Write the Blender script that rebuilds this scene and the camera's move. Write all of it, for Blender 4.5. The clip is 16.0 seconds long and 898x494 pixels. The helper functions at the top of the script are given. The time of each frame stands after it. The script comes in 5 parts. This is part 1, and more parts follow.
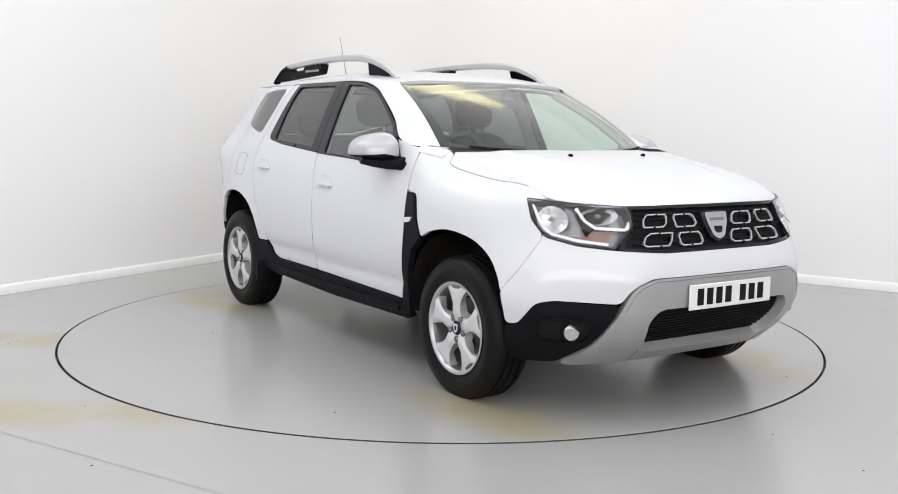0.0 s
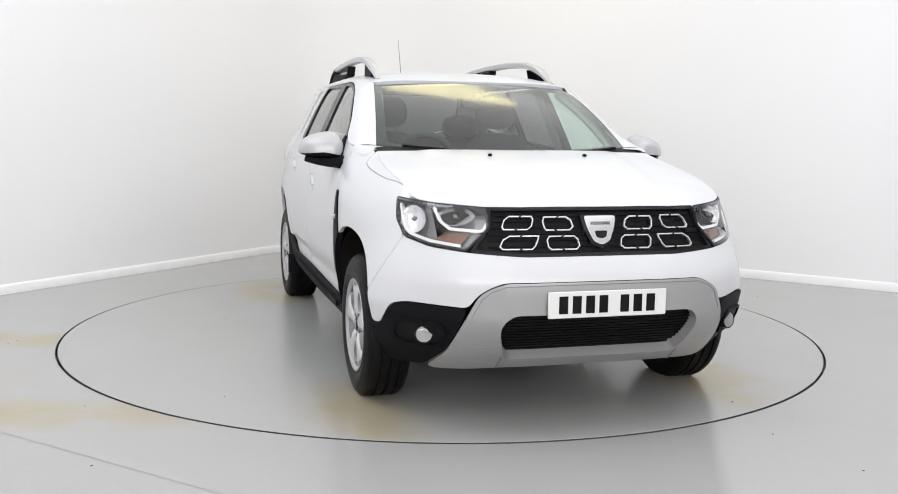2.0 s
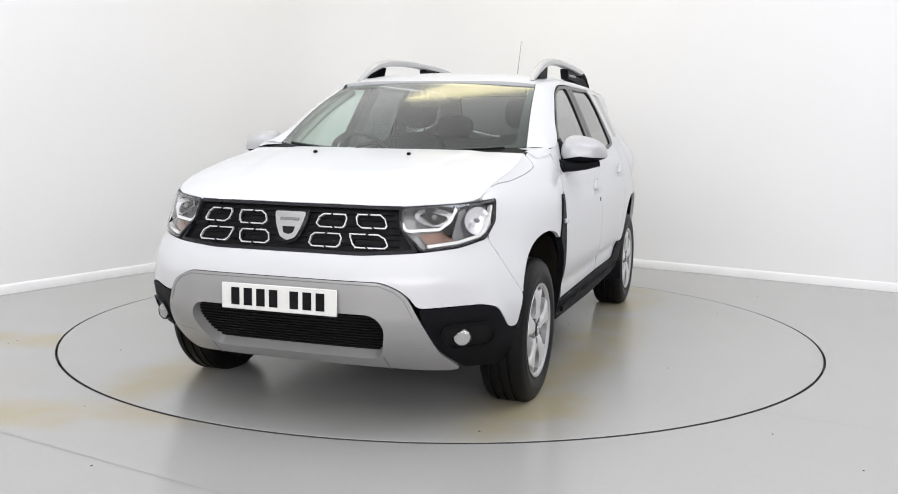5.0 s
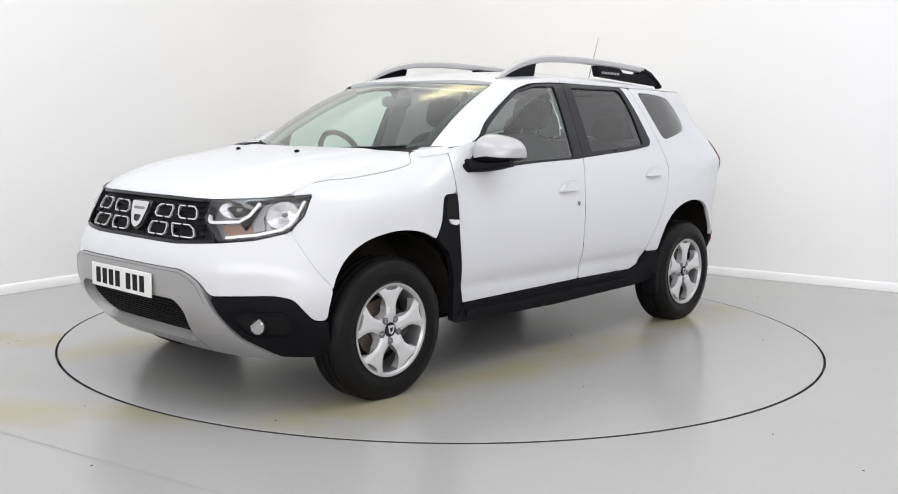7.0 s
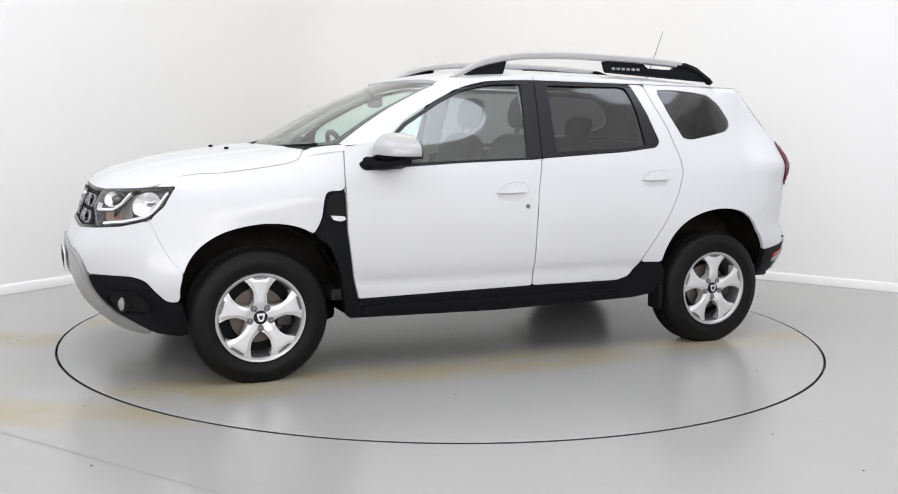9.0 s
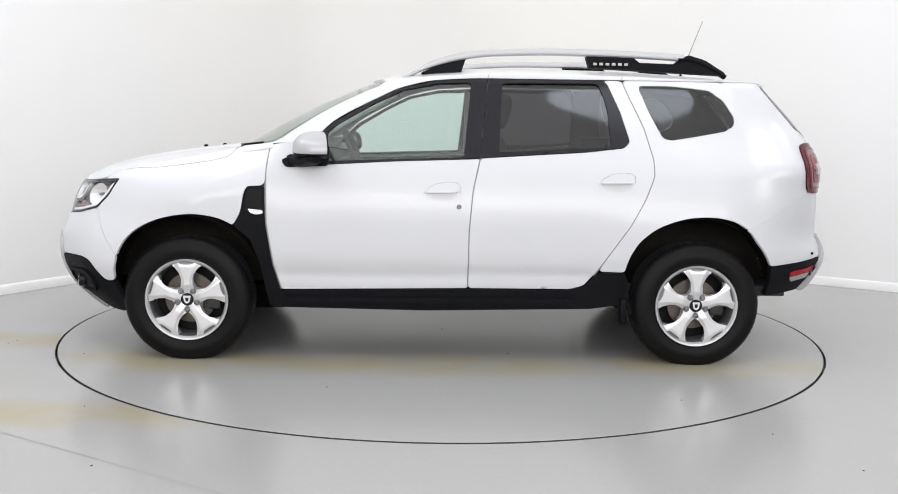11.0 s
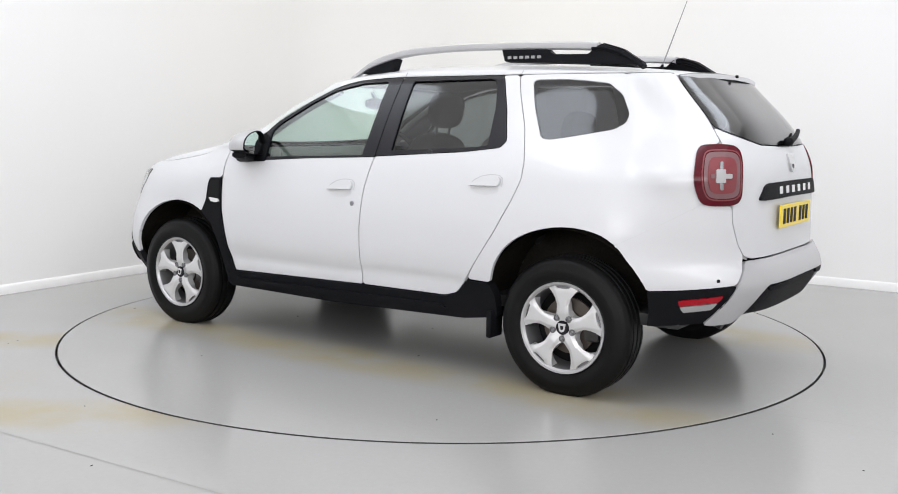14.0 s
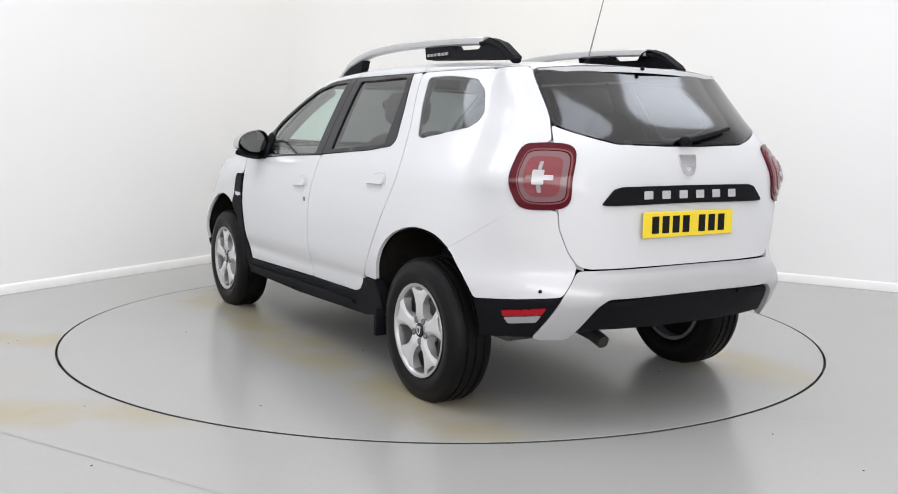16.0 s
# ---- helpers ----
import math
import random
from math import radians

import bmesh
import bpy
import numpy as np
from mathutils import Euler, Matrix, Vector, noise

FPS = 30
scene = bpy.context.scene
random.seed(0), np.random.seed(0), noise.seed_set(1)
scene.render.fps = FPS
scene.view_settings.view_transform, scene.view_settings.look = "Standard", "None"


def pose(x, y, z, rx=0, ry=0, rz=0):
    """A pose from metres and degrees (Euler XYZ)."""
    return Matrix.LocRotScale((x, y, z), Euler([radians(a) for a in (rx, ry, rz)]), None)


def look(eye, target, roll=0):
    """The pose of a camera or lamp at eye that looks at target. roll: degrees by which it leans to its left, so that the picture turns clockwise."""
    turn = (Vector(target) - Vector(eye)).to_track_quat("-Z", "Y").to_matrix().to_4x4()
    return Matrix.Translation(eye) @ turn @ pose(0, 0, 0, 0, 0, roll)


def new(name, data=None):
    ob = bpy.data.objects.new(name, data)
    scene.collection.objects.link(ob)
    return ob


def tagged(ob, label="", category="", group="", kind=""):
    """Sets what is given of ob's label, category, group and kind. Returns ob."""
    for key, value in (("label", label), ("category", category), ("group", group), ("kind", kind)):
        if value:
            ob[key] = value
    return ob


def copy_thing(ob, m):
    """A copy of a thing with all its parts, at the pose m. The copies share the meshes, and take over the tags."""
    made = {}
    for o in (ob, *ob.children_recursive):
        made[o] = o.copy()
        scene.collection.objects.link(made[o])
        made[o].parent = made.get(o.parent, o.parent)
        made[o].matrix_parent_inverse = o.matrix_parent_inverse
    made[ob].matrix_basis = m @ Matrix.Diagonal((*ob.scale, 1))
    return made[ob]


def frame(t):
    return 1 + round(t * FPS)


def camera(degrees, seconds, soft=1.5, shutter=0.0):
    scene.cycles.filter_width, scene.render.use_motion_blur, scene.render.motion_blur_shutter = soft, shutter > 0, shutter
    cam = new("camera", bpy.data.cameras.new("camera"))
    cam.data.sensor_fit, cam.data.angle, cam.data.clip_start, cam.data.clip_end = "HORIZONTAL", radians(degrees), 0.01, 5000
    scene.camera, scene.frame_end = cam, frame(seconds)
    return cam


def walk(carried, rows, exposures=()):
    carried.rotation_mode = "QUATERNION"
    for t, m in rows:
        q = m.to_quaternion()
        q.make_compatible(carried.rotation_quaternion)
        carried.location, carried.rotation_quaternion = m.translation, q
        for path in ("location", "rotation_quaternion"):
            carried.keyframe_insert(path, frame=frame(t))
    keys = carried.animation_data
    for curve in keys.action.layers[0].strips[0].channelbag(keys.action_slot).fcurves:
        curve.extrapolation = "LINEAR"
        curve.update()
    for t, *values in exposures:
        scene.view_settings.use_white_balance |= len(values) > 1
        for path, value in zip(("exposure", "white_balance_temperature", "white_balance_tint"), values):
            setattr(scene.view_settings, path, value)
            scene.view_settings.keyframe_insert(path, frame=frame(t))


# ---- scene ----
from mathutils.geometry import delaunay_2d_cdt

# The camera stands still on a tripod; the turntable carries the car round.
cam = camera(50.53, 16.0, soft=1.0)
EYE = pose(0.170, -5.8515, 1.2317, 82.8816, 0, 1.3032) @ pose(0, 0, 0, 0, 0, 0.8747)
walk(cam, [(0.0, EYE), (16.0, EYE)])

# ---- light ----
world = bpy.data.worlds.new("studio_world")
scene.world = world
world.use_nodes = True
world.node_tree.nodes["Background"].inputs[0].default_value = (0.9, 0.95, 1.0, 1)
world.node_tree.nodes["Background"].inputs[1].default_value = 0.25
scene.view_settings.exposure = 0.03


def area_lamp(name, m, sx, sy, power, colour, shape="RECTANGLE"):
    data = bpy.data.lights.new(name, "AREA")
    data.shape, data.size, data.size_y, data.energy, data.color = shape, sx, sy, power, colour
    ob = new(name, data)
    ob.matrix_world = m
    return ob


CEILING = 3.9
# a wide bank of diffused ceiling panels with brighter softboxes in it, one warm lamp, and an added fill light behind
# the camera
NEUTRAL = (0.995, 0.98, 0.995)
area_lamp("ceiling_panel_lamp", pose(0.3, -1.5, CEILING - 0.06), 9.0, 9.8, 218, NEUTRAL)
for x, y in ((-1.7, -2.4), (1.8, -2.3), (3.3, -0.5), (-3.0, -0.6)):
    area_lamp("softbox_lamp", pose(x, y, CEILING - 0.12), 1.7, 1.15, 20, (0.82, 0.89, 1.0), "ELLIPSE")
area_lamp("warm_ceiling_lamp", pose(0.1, 2.0, CEILING - 0.12), 1.8, 0.6, 9, (1.0, 0.90, 0.45), "ELLIPSE")
# unseen fill, added to brighten the car's sides and lower body
area_lamp("wall_bank_lamp", look((0.8, -10.0, 2.65), (0.5, 0.0, 0.6)), 13.4, 2.1, 440, NEUTRAL)
# ---- materials ----
def material(name, base, rough=0.5, metal=0.0, coat=0.0, grain=0.0, grain_scale=200.0, bump=0.0, stain=0.0, stain_scale=3.0, spec=0.5, coat_rough=0.03):
    m = bpy.data.materials.new(name)
    m.use_nodes = True
    nt = m.node_tree
    b = nt.nodes["Principled BSDF"]
    b.inputs["Base Color"].default_value = (*base, 1)
    b.inputs["Roughness"].default_value = rough
    b.inputs["Metallic"].default_value = metal
    b.inputs["Coat Weight"].default_value = coat
    b.inputs["Coat Roughness"].default_value = coat_rough
    b.inputs["Specular IOR Level"].default_value = spec
    co = nt.nodes.new("ShaderNodeTexCoord")
    if stain or grain:
        n1, n2 = nt.nodes.new("ShaderNodeTexNoise"), nt.nodes.new("ShaderNodeTexNoise")
        n1.inputs["Scale"].default_value, n2.inputs["Scale"].default_value = stain_scale, grain_scale
        n1.inputs["Detail"].default_value = 5
        nt.links.new(co.outputs["Object"], n1.inputs["Vector"])
        nt.links.new(co.outputs["Object"], n2.inputs["Vector"])
        mix = nt.nodes.new("ShaderNodeMath")
        mix.operation = "MULTIPLY_ADD"
        nt.links.new(n1.outputs["Fac"], mix.inputs[0])
        mix.inputs[1].default_value = 2 * stain
        mix2 = nt.nodes.new("ShaderNodeMath")
        mix2.operation = "MULTIPLY_ADD"
        nt.links.new(n2.outputs["Fac"], mix2.inputs[0])
        mix2.inputs[1].default_value = 2 * grain
        mix2.inputs[2].default_value = 1 - grain - stain
        nt.links.new(mix2.outputs[0], mix.inputs[2])
        scale = nt.nodes.new("ShaderNodeVectorMath")
        scale.operation = "SCALE"
        scale.inputs[0].default_value = base
        nt.links.new(mix.outputs[0], scale.inputs["Scale"])
        nt.links.new(scale.outputs[0], b.inputs["Base Color"])
        if bump:
            bn = nt.nodes.new("ShaderNodeBump")
            bn.inputs["Strength"].default_value = bump
            bn.inputs["Distance"].default_value = 0.002
            nt.links.new(n2.outputs["Fac"], bn.inputs["Height"])
            nt.links.new(bn.outputs[0], b.inputs["Normal"])
    return m


def pane_material(name, tint, rough=0.015, gloss=1.0, head_on=0.06):
    """Thin glass: tinted see-through with a mirror-like face that grows at grazing angles."""
    m = bpy.data.materials.new(name)
    m.use_nodes = True
    nt = m.node_tree
    nt.nodes.remove(nt.nodes["Principled BSDF"])
    clear, shine, mix, face, power, fres = (nt.nodes.new(n) for n in ("ShaderNodeBsdfTransparent", "ShaderNodeBsdfGlossy", "ShaderNodeMixShader", "ShaderNodeLayerWeight", "ShaderNodeMath", "ShaderNodeMath"))
    clear.inputs[0].default_value = (*tint, 1)
    shine.inputs["Color"].default_value = (gloss, gloss, gloss, 1)
    shine.inputs["Roughness"].default_value = rough
    face.inputs["Blend"].default_value = 0.5
    power.operation, fres.operation = "POWER", "MULTIPLY_ADD"
    power.inputs[1].default_value = 4.0
    fres.inputs[1].default_value, fres.inputs[2].default_value = 0.90, head_on
    nt.links.new(face.outputs["Facing"], power.inputs[0])
    nt.links.new(power.outputs[0], fres.inputs[0])
    nt.links.new(fres.outputs[0], mix.inputs[0])
    nt.links.new(clear.outputs[0], mix.inputs[1])
    nt.links.new(shine.outputs[0], mix.inputs[2])
    nt.links.new(mix.outputs[0], nt.nodes["Material Output"].inputs[0])
    return m


WHITE_PAINT = material("white_car_paint", (0.590, 0.597, 0.613), 0.40, 0, 0.55, coat_rough=0.11, grain=0.006, stain=0.012, stain_scale=2.0)
LINE_GREY = material("shut_line_grey", (0.28, 0.28, 0.28), 0.5, grain=0.02)
# body white a little darker, the soft shade of handle recesses and bumper seams
SHADED_WHITE = material("shaded_white_paint", (0.56, 0.565, 0.575), 0.45, 0, 0.3, grain=0.02)
REFLECTOR_RED = material("red_reflector_lens", (0.30, 0.004, 0.012), 0.2, 0, 0.2, spec=0.2, grain=0.15, grain_scale=300, bump=0.3)
SILVER_PAINT = material("silver_paint", (0.345, 0.342, 0.342), 0.38, 0.35, 0.3, grain=0.05, grain_scale=1500)
SILVER_LIGHT = material("light_silver_paint", (0.43, 0.43, 0.440), 0.38, 0.25, 0.4, grain=0.03, grain_scale=1500)
REFLECTOR = material("lamp_reflector", (0.82, 0.82, 0.84), 0.20, 0.6, grain=0.18, grain_scale=60, bump=0.6)
SILVER_DARK = material("grey_metal", (0.20, 0.20, 0.21), 0.4, 0.5, grain=0.05)
BLACK_PLASTIC = material("black_plastic", (0.0060, 0.0063, 0.0080), 0.58, spec=0.09, grain=0.2, grain_scale=900, bump=0.3, stain=0.12)
GLOSS_BLACK = material("gloss_black", (0.010, 0.010, 0.013), 0.25, spec=0.25, grain=0.05)
DEEP_BLACK = material("recess_black", (0.004, 0.004, 0.0045), 0.6, spec=0.2, grain=0.1)
LINER = material("felt_liner", (0.008, 0.008, 0.008), 0.95, spec=0.0, grain=0.3, stain=0.3, stain_scale=12)
ARCH_LINER = material("arch_felt", (0.021, 0.019, 0.016), 0.95, spec=0.0, grain=0.4, grain_scale=90, stain=0.45, stain_scale=9)
ALLOY_LIP = material("machined_rim_lip", (0.44, 0.44, 0.445), 0.32, 0.55, grain=0.03)
TYRE_RUBBER = material("tyre_rubber", (0.0058, 0.0058, 0.0060), 0.46, spec=0.13, grain=0.25, grain_scale=300, bump=0.15, stain=0.3, stain_scale=7)
ALLOY = material("silver_alloy", (0.62, 0.62, 0.625), 0.30, 0.45, 0.2, grain=0.03, stain=0.03, stain_scale=20)
# alloy darkened to carry the shade of the barrel and bolt cups
ALLOY_DARK = material("alloy_shade", (0.16, 0.16, 0.165), 0.4, 0.5, grain=0.03)
DISC_STEEL = material("rusty_disc_steel", (0.13, 0.11, 0.095), 0.5, 0.6, grain=0.1, stain=0.2, stain_scale=15)
EXHAUST = material("exhaust_steel", (0.06, 0.058, 0.055), 0.45, 0.6, grain=0.15, stain=0.25, stain_scale=14)
CHROME = material("satin_chrome", (0.72, 0.72, 0.73), 0.16, 1.0, grain=0.02)
BRIGHT_CHROME = material("bright_chrome", (0.70, 0.70, 0.71), 0.25, 0.6, grain=0.02)
MIRROR = material("mirror_glass", (0.9, 0.92, 0.92), 0.01, 1.0)
LAMP_BED = material("lamp_housing", (0.36, 0.36, 0.37), 0.2, 0.55, grain=0.05)
LAMP_LENS = material("frosted_lens", (0.72, 0.72, 0.72), 0.12, 0.3, 0.5, grain=0.15, grain_scale=160, bump=0.5)
LIGHT_GUIDE = material("white_light_guide", (0.82, 0.82, 0.82), 0.2, 0, 0.4, grain=0.02)
AMBER = material("amber_lens", (0.24, 0.12, 0.08), 0.25, 0, 0.4, grain=0.1, grain_scale=300, bump=0.4)
RED_LENS = material("red_lens", (0.075, 0.002, 0.008), 0.16, 0, 0.12, spec=0.2, grain=0.12, grain_scale=120, stain=0.2, stain_scale=8)
RED_DARK = material("smoked_red_lens", (0.20, 0.045, 0.052), 0.18, 0, 0.2, spec=0.3, grain=0.1)
SMOKE_RING = material("pale_lens_ring", (0.17, 0.085, 0.093), 0.2, 0, 0.3, grain=0.05)
WHITE_PLATE = material("white_reflective_plate", (0.72, 0.72, 0.70), 0.35, 0, 0.2, grain=0.03)
YELLOW_PLATE = material("yellow_reflective_plate", (0.80, 0.60, 0.02), 0.35, 0, 0.2, grain=0.03)
PLATE_INK = material("plate_black", (0.008, 0.008, 0.009), 0.5, spec=0.1, grain=0.05)
CABIN_DARK = material("cabin_plastic", (0.022, 0.023, 0.024), 0.6, grain=0.15, grain_scale=700, bump=0.2)
SEAT_CLOTH = material("seat_cloth", (0.022, 0.022, 0.024), 0.9, grain=0.35, grain_scale=500, bump=0.4, stain=0.1)
LINING = material("grey_headlining", (0.42, 0.42, 0.40), 0.9, grain=0.05, grain_scale=400)
CLEAR_GLASS = pane_material("clear_lens_glass", (0.97, 0.97, 0.97))
SCREEN_GLASS = pane_material("windscreen_glass", (0.72, 0.85, 0.78), 0.12, head_on=0.045)
GREEN_GLASS = pane_material("side_glass", (0.79, 0.91, 0.87), 0.04, head_on=0.09)
PRIVACY_GLASS = pane_material("privacy_glass", (0.19, 0.195, 0.202), 0.07, head_on=0.05)
REAR_GLASS = pane_material("rear_window_glass", (0.11, 0.11, 0.115), 0.10, head_on=0.05)
WALL_PAINT = material("white_wall_paint", (0.82, 0.82, 0.82), 0.75, grain=0.008, grain_scale=60, stain=0.012, stain_scale=1.2, bump=0.1)
SKIRTING_PAINT = material("skirting_paint", (0.83, 0.83, 0.83), 0.5, grain=0.02, stain=0.03, stain_scale=6)
EDGE_STEEL = material("turntable_edge_steel", (0.055, 0.054, 0.052), 0.5, 0.4, grain=0.1)
GRIT = material("dark_grit", (0.05, 0.048, 0.042), 0.9, spec=0.0, grain=0.2)
JOINT = material("joint_filler", (0.335, 0.331, 0.322), 0.25, grain=0.1)


def floor_material(name, grey, spots):
    """Grey floor paint, worn and scuffed, with tan stains round the given spots (x, y, half length, half width)."""
    m = material(name, grey, 0.24, grain=0.03, grain_scale=45, stain=0.035, stain_scale=0.9)
    nt = m.node_tree
    b = nt.nodes["Principled BSDF"]
    co = nt.nodes.new("ShaderNodeTexCoord")
    noise_node = nt.nodes.new("ShaderNodeTexNoise")
    noise_node.inputs["Scale"].default_value = 2.2
    noise_node.inputs["Detail"].default_value = 6
    nt.links.new(co.outputs["Object"], noise_node.inputs["Vector"])
    total = None
    for x, y, a, c in spots:
        sub, div, ln = (nt.nodes.new("ShaderNodeVectorMath") for _ in range(3))
        sub.operation, div.operation, ln.operation = "SUBTRACT", "DIVIDE", "LENGTH"
        nt.links.new(co.outputs["Object"], sub.inputs[0])
        sub.inputs[1].default_value = (x, y, 0)
        nt.links.new(sub.outputs[0], div.inputs[0])
        div.inputs[1].default_value = (a, c, 1)
        nt.links.new(div.outputs[0], ln.inputs[0])
        ramp = nt.nodes.new("ShaderNodeMapRange")
        ramp.interpolation_type = "SMOOTHSTEP"
        ramp.inputs["From Min"].default_value, ramp.inputs["From Max"].default_value = 1.0, 0.2
        nt.links.new(ln.outputs["Value"], ramp.inputs["Value"])
        if total is None:
            total = ramp.outputs[0]
        else:
            add = nt.nodes.new("ShaderNodeMath")
            add.operation, add.use_clamp = "ADD", True
            nt.links.new(total, add.inputs[0])
            nt.links.new(ramp.outputs[0], add.inputs[1])
            total = add.outputs[0]
    mul = nt.nodes.new("ShaderNodeMath")
    mul.operation, mul.use_clamp = "MULTIPLY", True
    nt.links.new(total, mul.inputs[0])
    spread = nt.nodes.new("ShaderNodeMapRange")
    spread.inputs["From Min"].default_value, spread.inputs["From Max"].default_value = 0.30, 0.54
    nt.links.new(noise_node.outputs["Fac"], spread.inputs["Value"])
    nt.links.new(spread.outputs[0], mul.inputs[1])
    mix = nt.nodes.new("ShaderNodeMix")
    mix.data_type = "RGBA"
    nt.links.new(mul.outputs[0], mix.inputs["Factor"])
    old = b.inputs["Base Color"].links[0].from_socket
    nt.links.new(old, mix.inputs[6])
    mix.inputs[7].default_value = (grey[0] * 0.98, grey[1] * 0.875, grey[2] * 0.62, 1)
    nt.links.new(mix.outputs[2], b.inputs["Base Color"])
    rough = nt.nodes.new("ShaderNodeMapRange")
    rough.inputs["To Min"].default_value, rough.inputs["To Max"].default_value = 0.19, 0.25
    nt.links.new(noise_node.outputs["Fac"], rough.inputs["Value"])
    nt.links.new(rough.outputs[0], b.inputs["Roughness"])
    return m


FLOOR_PAINT = floor_material("grey_floor_paint", (0.368, 0.365, 0.357), ((-1.60, -1.95, 1.0, 0.32), (-2.45, -0.60, 0.8, 0.30), (-2.8, -1.6, 1.1, 0.7)))
TABLE_PAINT = floor_material("grey_turntable_paint", (0.368, 0.365, 0.357), ((0.1, 0.98, 1.6, 0.34), (1.7, -0.85, 0.8, 0.34), (1.5, 0.95, 0.9, 0.40), (-1.5, 0.92, 0.9, 0.40), (-1.5, -0.88, 0.9, 0.40)))
# ---- the car's outer form, in its own space: x ahead, y to its left, z up ----
def curve(t, pts):
    """A smooth monotone curve through (t, value) pairs."""
    n = len(pts)
    if t <= pts[0][0]:
        return pts[0][1]
    if t >= pts[-1][0]:
        return pts[-1][1]
    k = 0
    while t > pts[k + 1][0]:
        k += 1
    def slope(i):
        if i == 0 or i == n - 1:
            j = 0 if i == 0 else n - 2
            return (pts[j + 1][1] - pts[j][1]) / (pts[j + 1][0] - pts[j][0])
        a = (pts[i][1] - pts[i - 1][1]) / (pts[i][0] - pts[i - 1][0])
        b = (pts[i + 1][1] - pts[i][1]) / (pts[i + 1][0] - pts[i][0])
        return 0.0 if a * b <= 0 else 2 * a * b / (a + b)
    h = pts[k + 1][0] - pts[k][0]
    u = (t - pts[k][0]) / h
    return ((1 + 2 * u) * (1 - u) ** 2 * pts[k][1] + u * (1 - u) ** 2 * h * slope(k)
            + u * u * (3 - 2 * u) * pts[k + 1][1] + u * u * (u - 1) * h * slope(k + 1))


def ease(v):
    v = min(1.0, max(0.0, v))
    return v * v * (3 - 2 * v)


NOSE = ((0.18, 1.86), (0.24, 1.945), (0.30, 2.02), (0.36, 2.08), (0.43, 2.128), (0.50, 2.150), (0.62, 2.155), (0.70, 2.13), (0.76, 2.10), (0.86, 2.068), (0.92, 2.045), (0.97, 2.00), (1.02, 1.90))
TAIL = ((0.22, -1.97), (0.30, -2.02), (0.38, -2.08), (0.46, -2.135), (0.56, -2.172), (0.63, -2.15), (0.68, -2.12), (0.84, -2.115), (1.06, -2.10), (1.16, -2.075), (1.26, -2.02), (1.50, -1.80), (1.56, -1.75))
SIDE = ((0.18, 0.80), (0.28, 0.84), (0.40, 0.858), (0.50, 0.878), (0.62, 0.893), (0.74, 0.896), (0.84, 0.890), (0.94, 0.874), (1.02, 0.856), (1.08, 0.836), (1.14, 0.812), (1.30, 0.742), (1.44, 0.675), (1.50, 0.640), (1.55, 0.58))
WING_LOW = ((0.18, 0.82), (0.40, 0.885), (0.55, 0.903), (0.70, 0.908), (0.80, 0.906), (1.0, 0.90))
WING_TOP = ((0.80, 1.170), (1.08, 1.130), (1.20, 1.102), (1.40, 1.062), (1.60, 1.022), (1.70, 0.995), (1.79, 0.958), (1.90, 0.915), (2.05, 0.84))
WING_IN = ((0.90, 0.725), (1.08, 0.715), (1.20, 0.738), (1.50, 0.798), (1.70, 0.855), (1.85, 0.88))
CHIN = ((0.18, 0.075), (0.50, 0.085), (0.62, 0.06), (0.80, 0.015), (0.95, 0.0))
HIP = ((0.72, 0.0), (0.95, 0.08), (1.08, 0.15), (1.20, 0.15), (1.30, 0.11), (1.50, 0.19))
X_FRONT, X_REAR = 1.05, -1.30
N_FRONT, N_REAR = 4.6, 4.2


def _ring():
    """The plan's outline from the middle of the nose to the middle of the tail, by its length."""
    pts = []
    for i in range(801):
        a = i / 800 * math.pi / 2
        pts.append((X_FRONT + (2.155 - X_FRONT) * math.cos(a), 0.9 * math.sin(a) ** (2 / N_FRONT) if a > 0 else 0.0))
    for i in range(1, 400):
        pts.append((X_FRONT + (X_REAR - X_FRONT) * i / 400, 0.9))
    for i in range(801):
        a = math.pi / 2 * (1 - i / 800)
        pts.append((X_REAR + (-2.12 - X_REAR) * math.cos(a), 0.9 * math.sin(a) ** (2 / N_REAR) if a > 1e-9 else 0.0))
    p = np.array(pts)
    s = np.concatenate([[0], np.cumsum(np.hypot(*np.diff(p, axis=0).T))])
    return s, p[:, 0], p[:, 1]


RING_S, RING_X, RING_Y = _ring()
S_END = float(RING_S[-1])


def width_at(x, z):
    w = curve(z, SIDE)
    front = ease((x - 0.80) / 0.35)
    if front > 0:
        top, inner = curve(x, WING_TOP), curve(x, WING_IN)
        q = (top - z) / 0.25
        low = curve(z, WING_LOW)
        wing = low if q >= 1 else low - (low - inner) * (1 - q) ** 2.3 if q > 0 else inner - 1.2 * (z - top)
        w += (wing - w) * front
    rear = math.exp(-((x + 1.34) / 0.42) ** 4) * math.exp(-((z - 0.56) / 0.24) ** 2)
    w += 0.018 * rear
    if z < 0.62:
        w -= 0.010 * math.exp(-((z - 0.475) / 0.035) ** 2) * ease((0.95 - x) / 0.1) * ease((x + 0.85) / 0.1)
    if z > 1.0:
        w -= 0.045 * ease((-x - 0.9) / 0.9) * ease((z - 1.0) / 0.25)
    return w


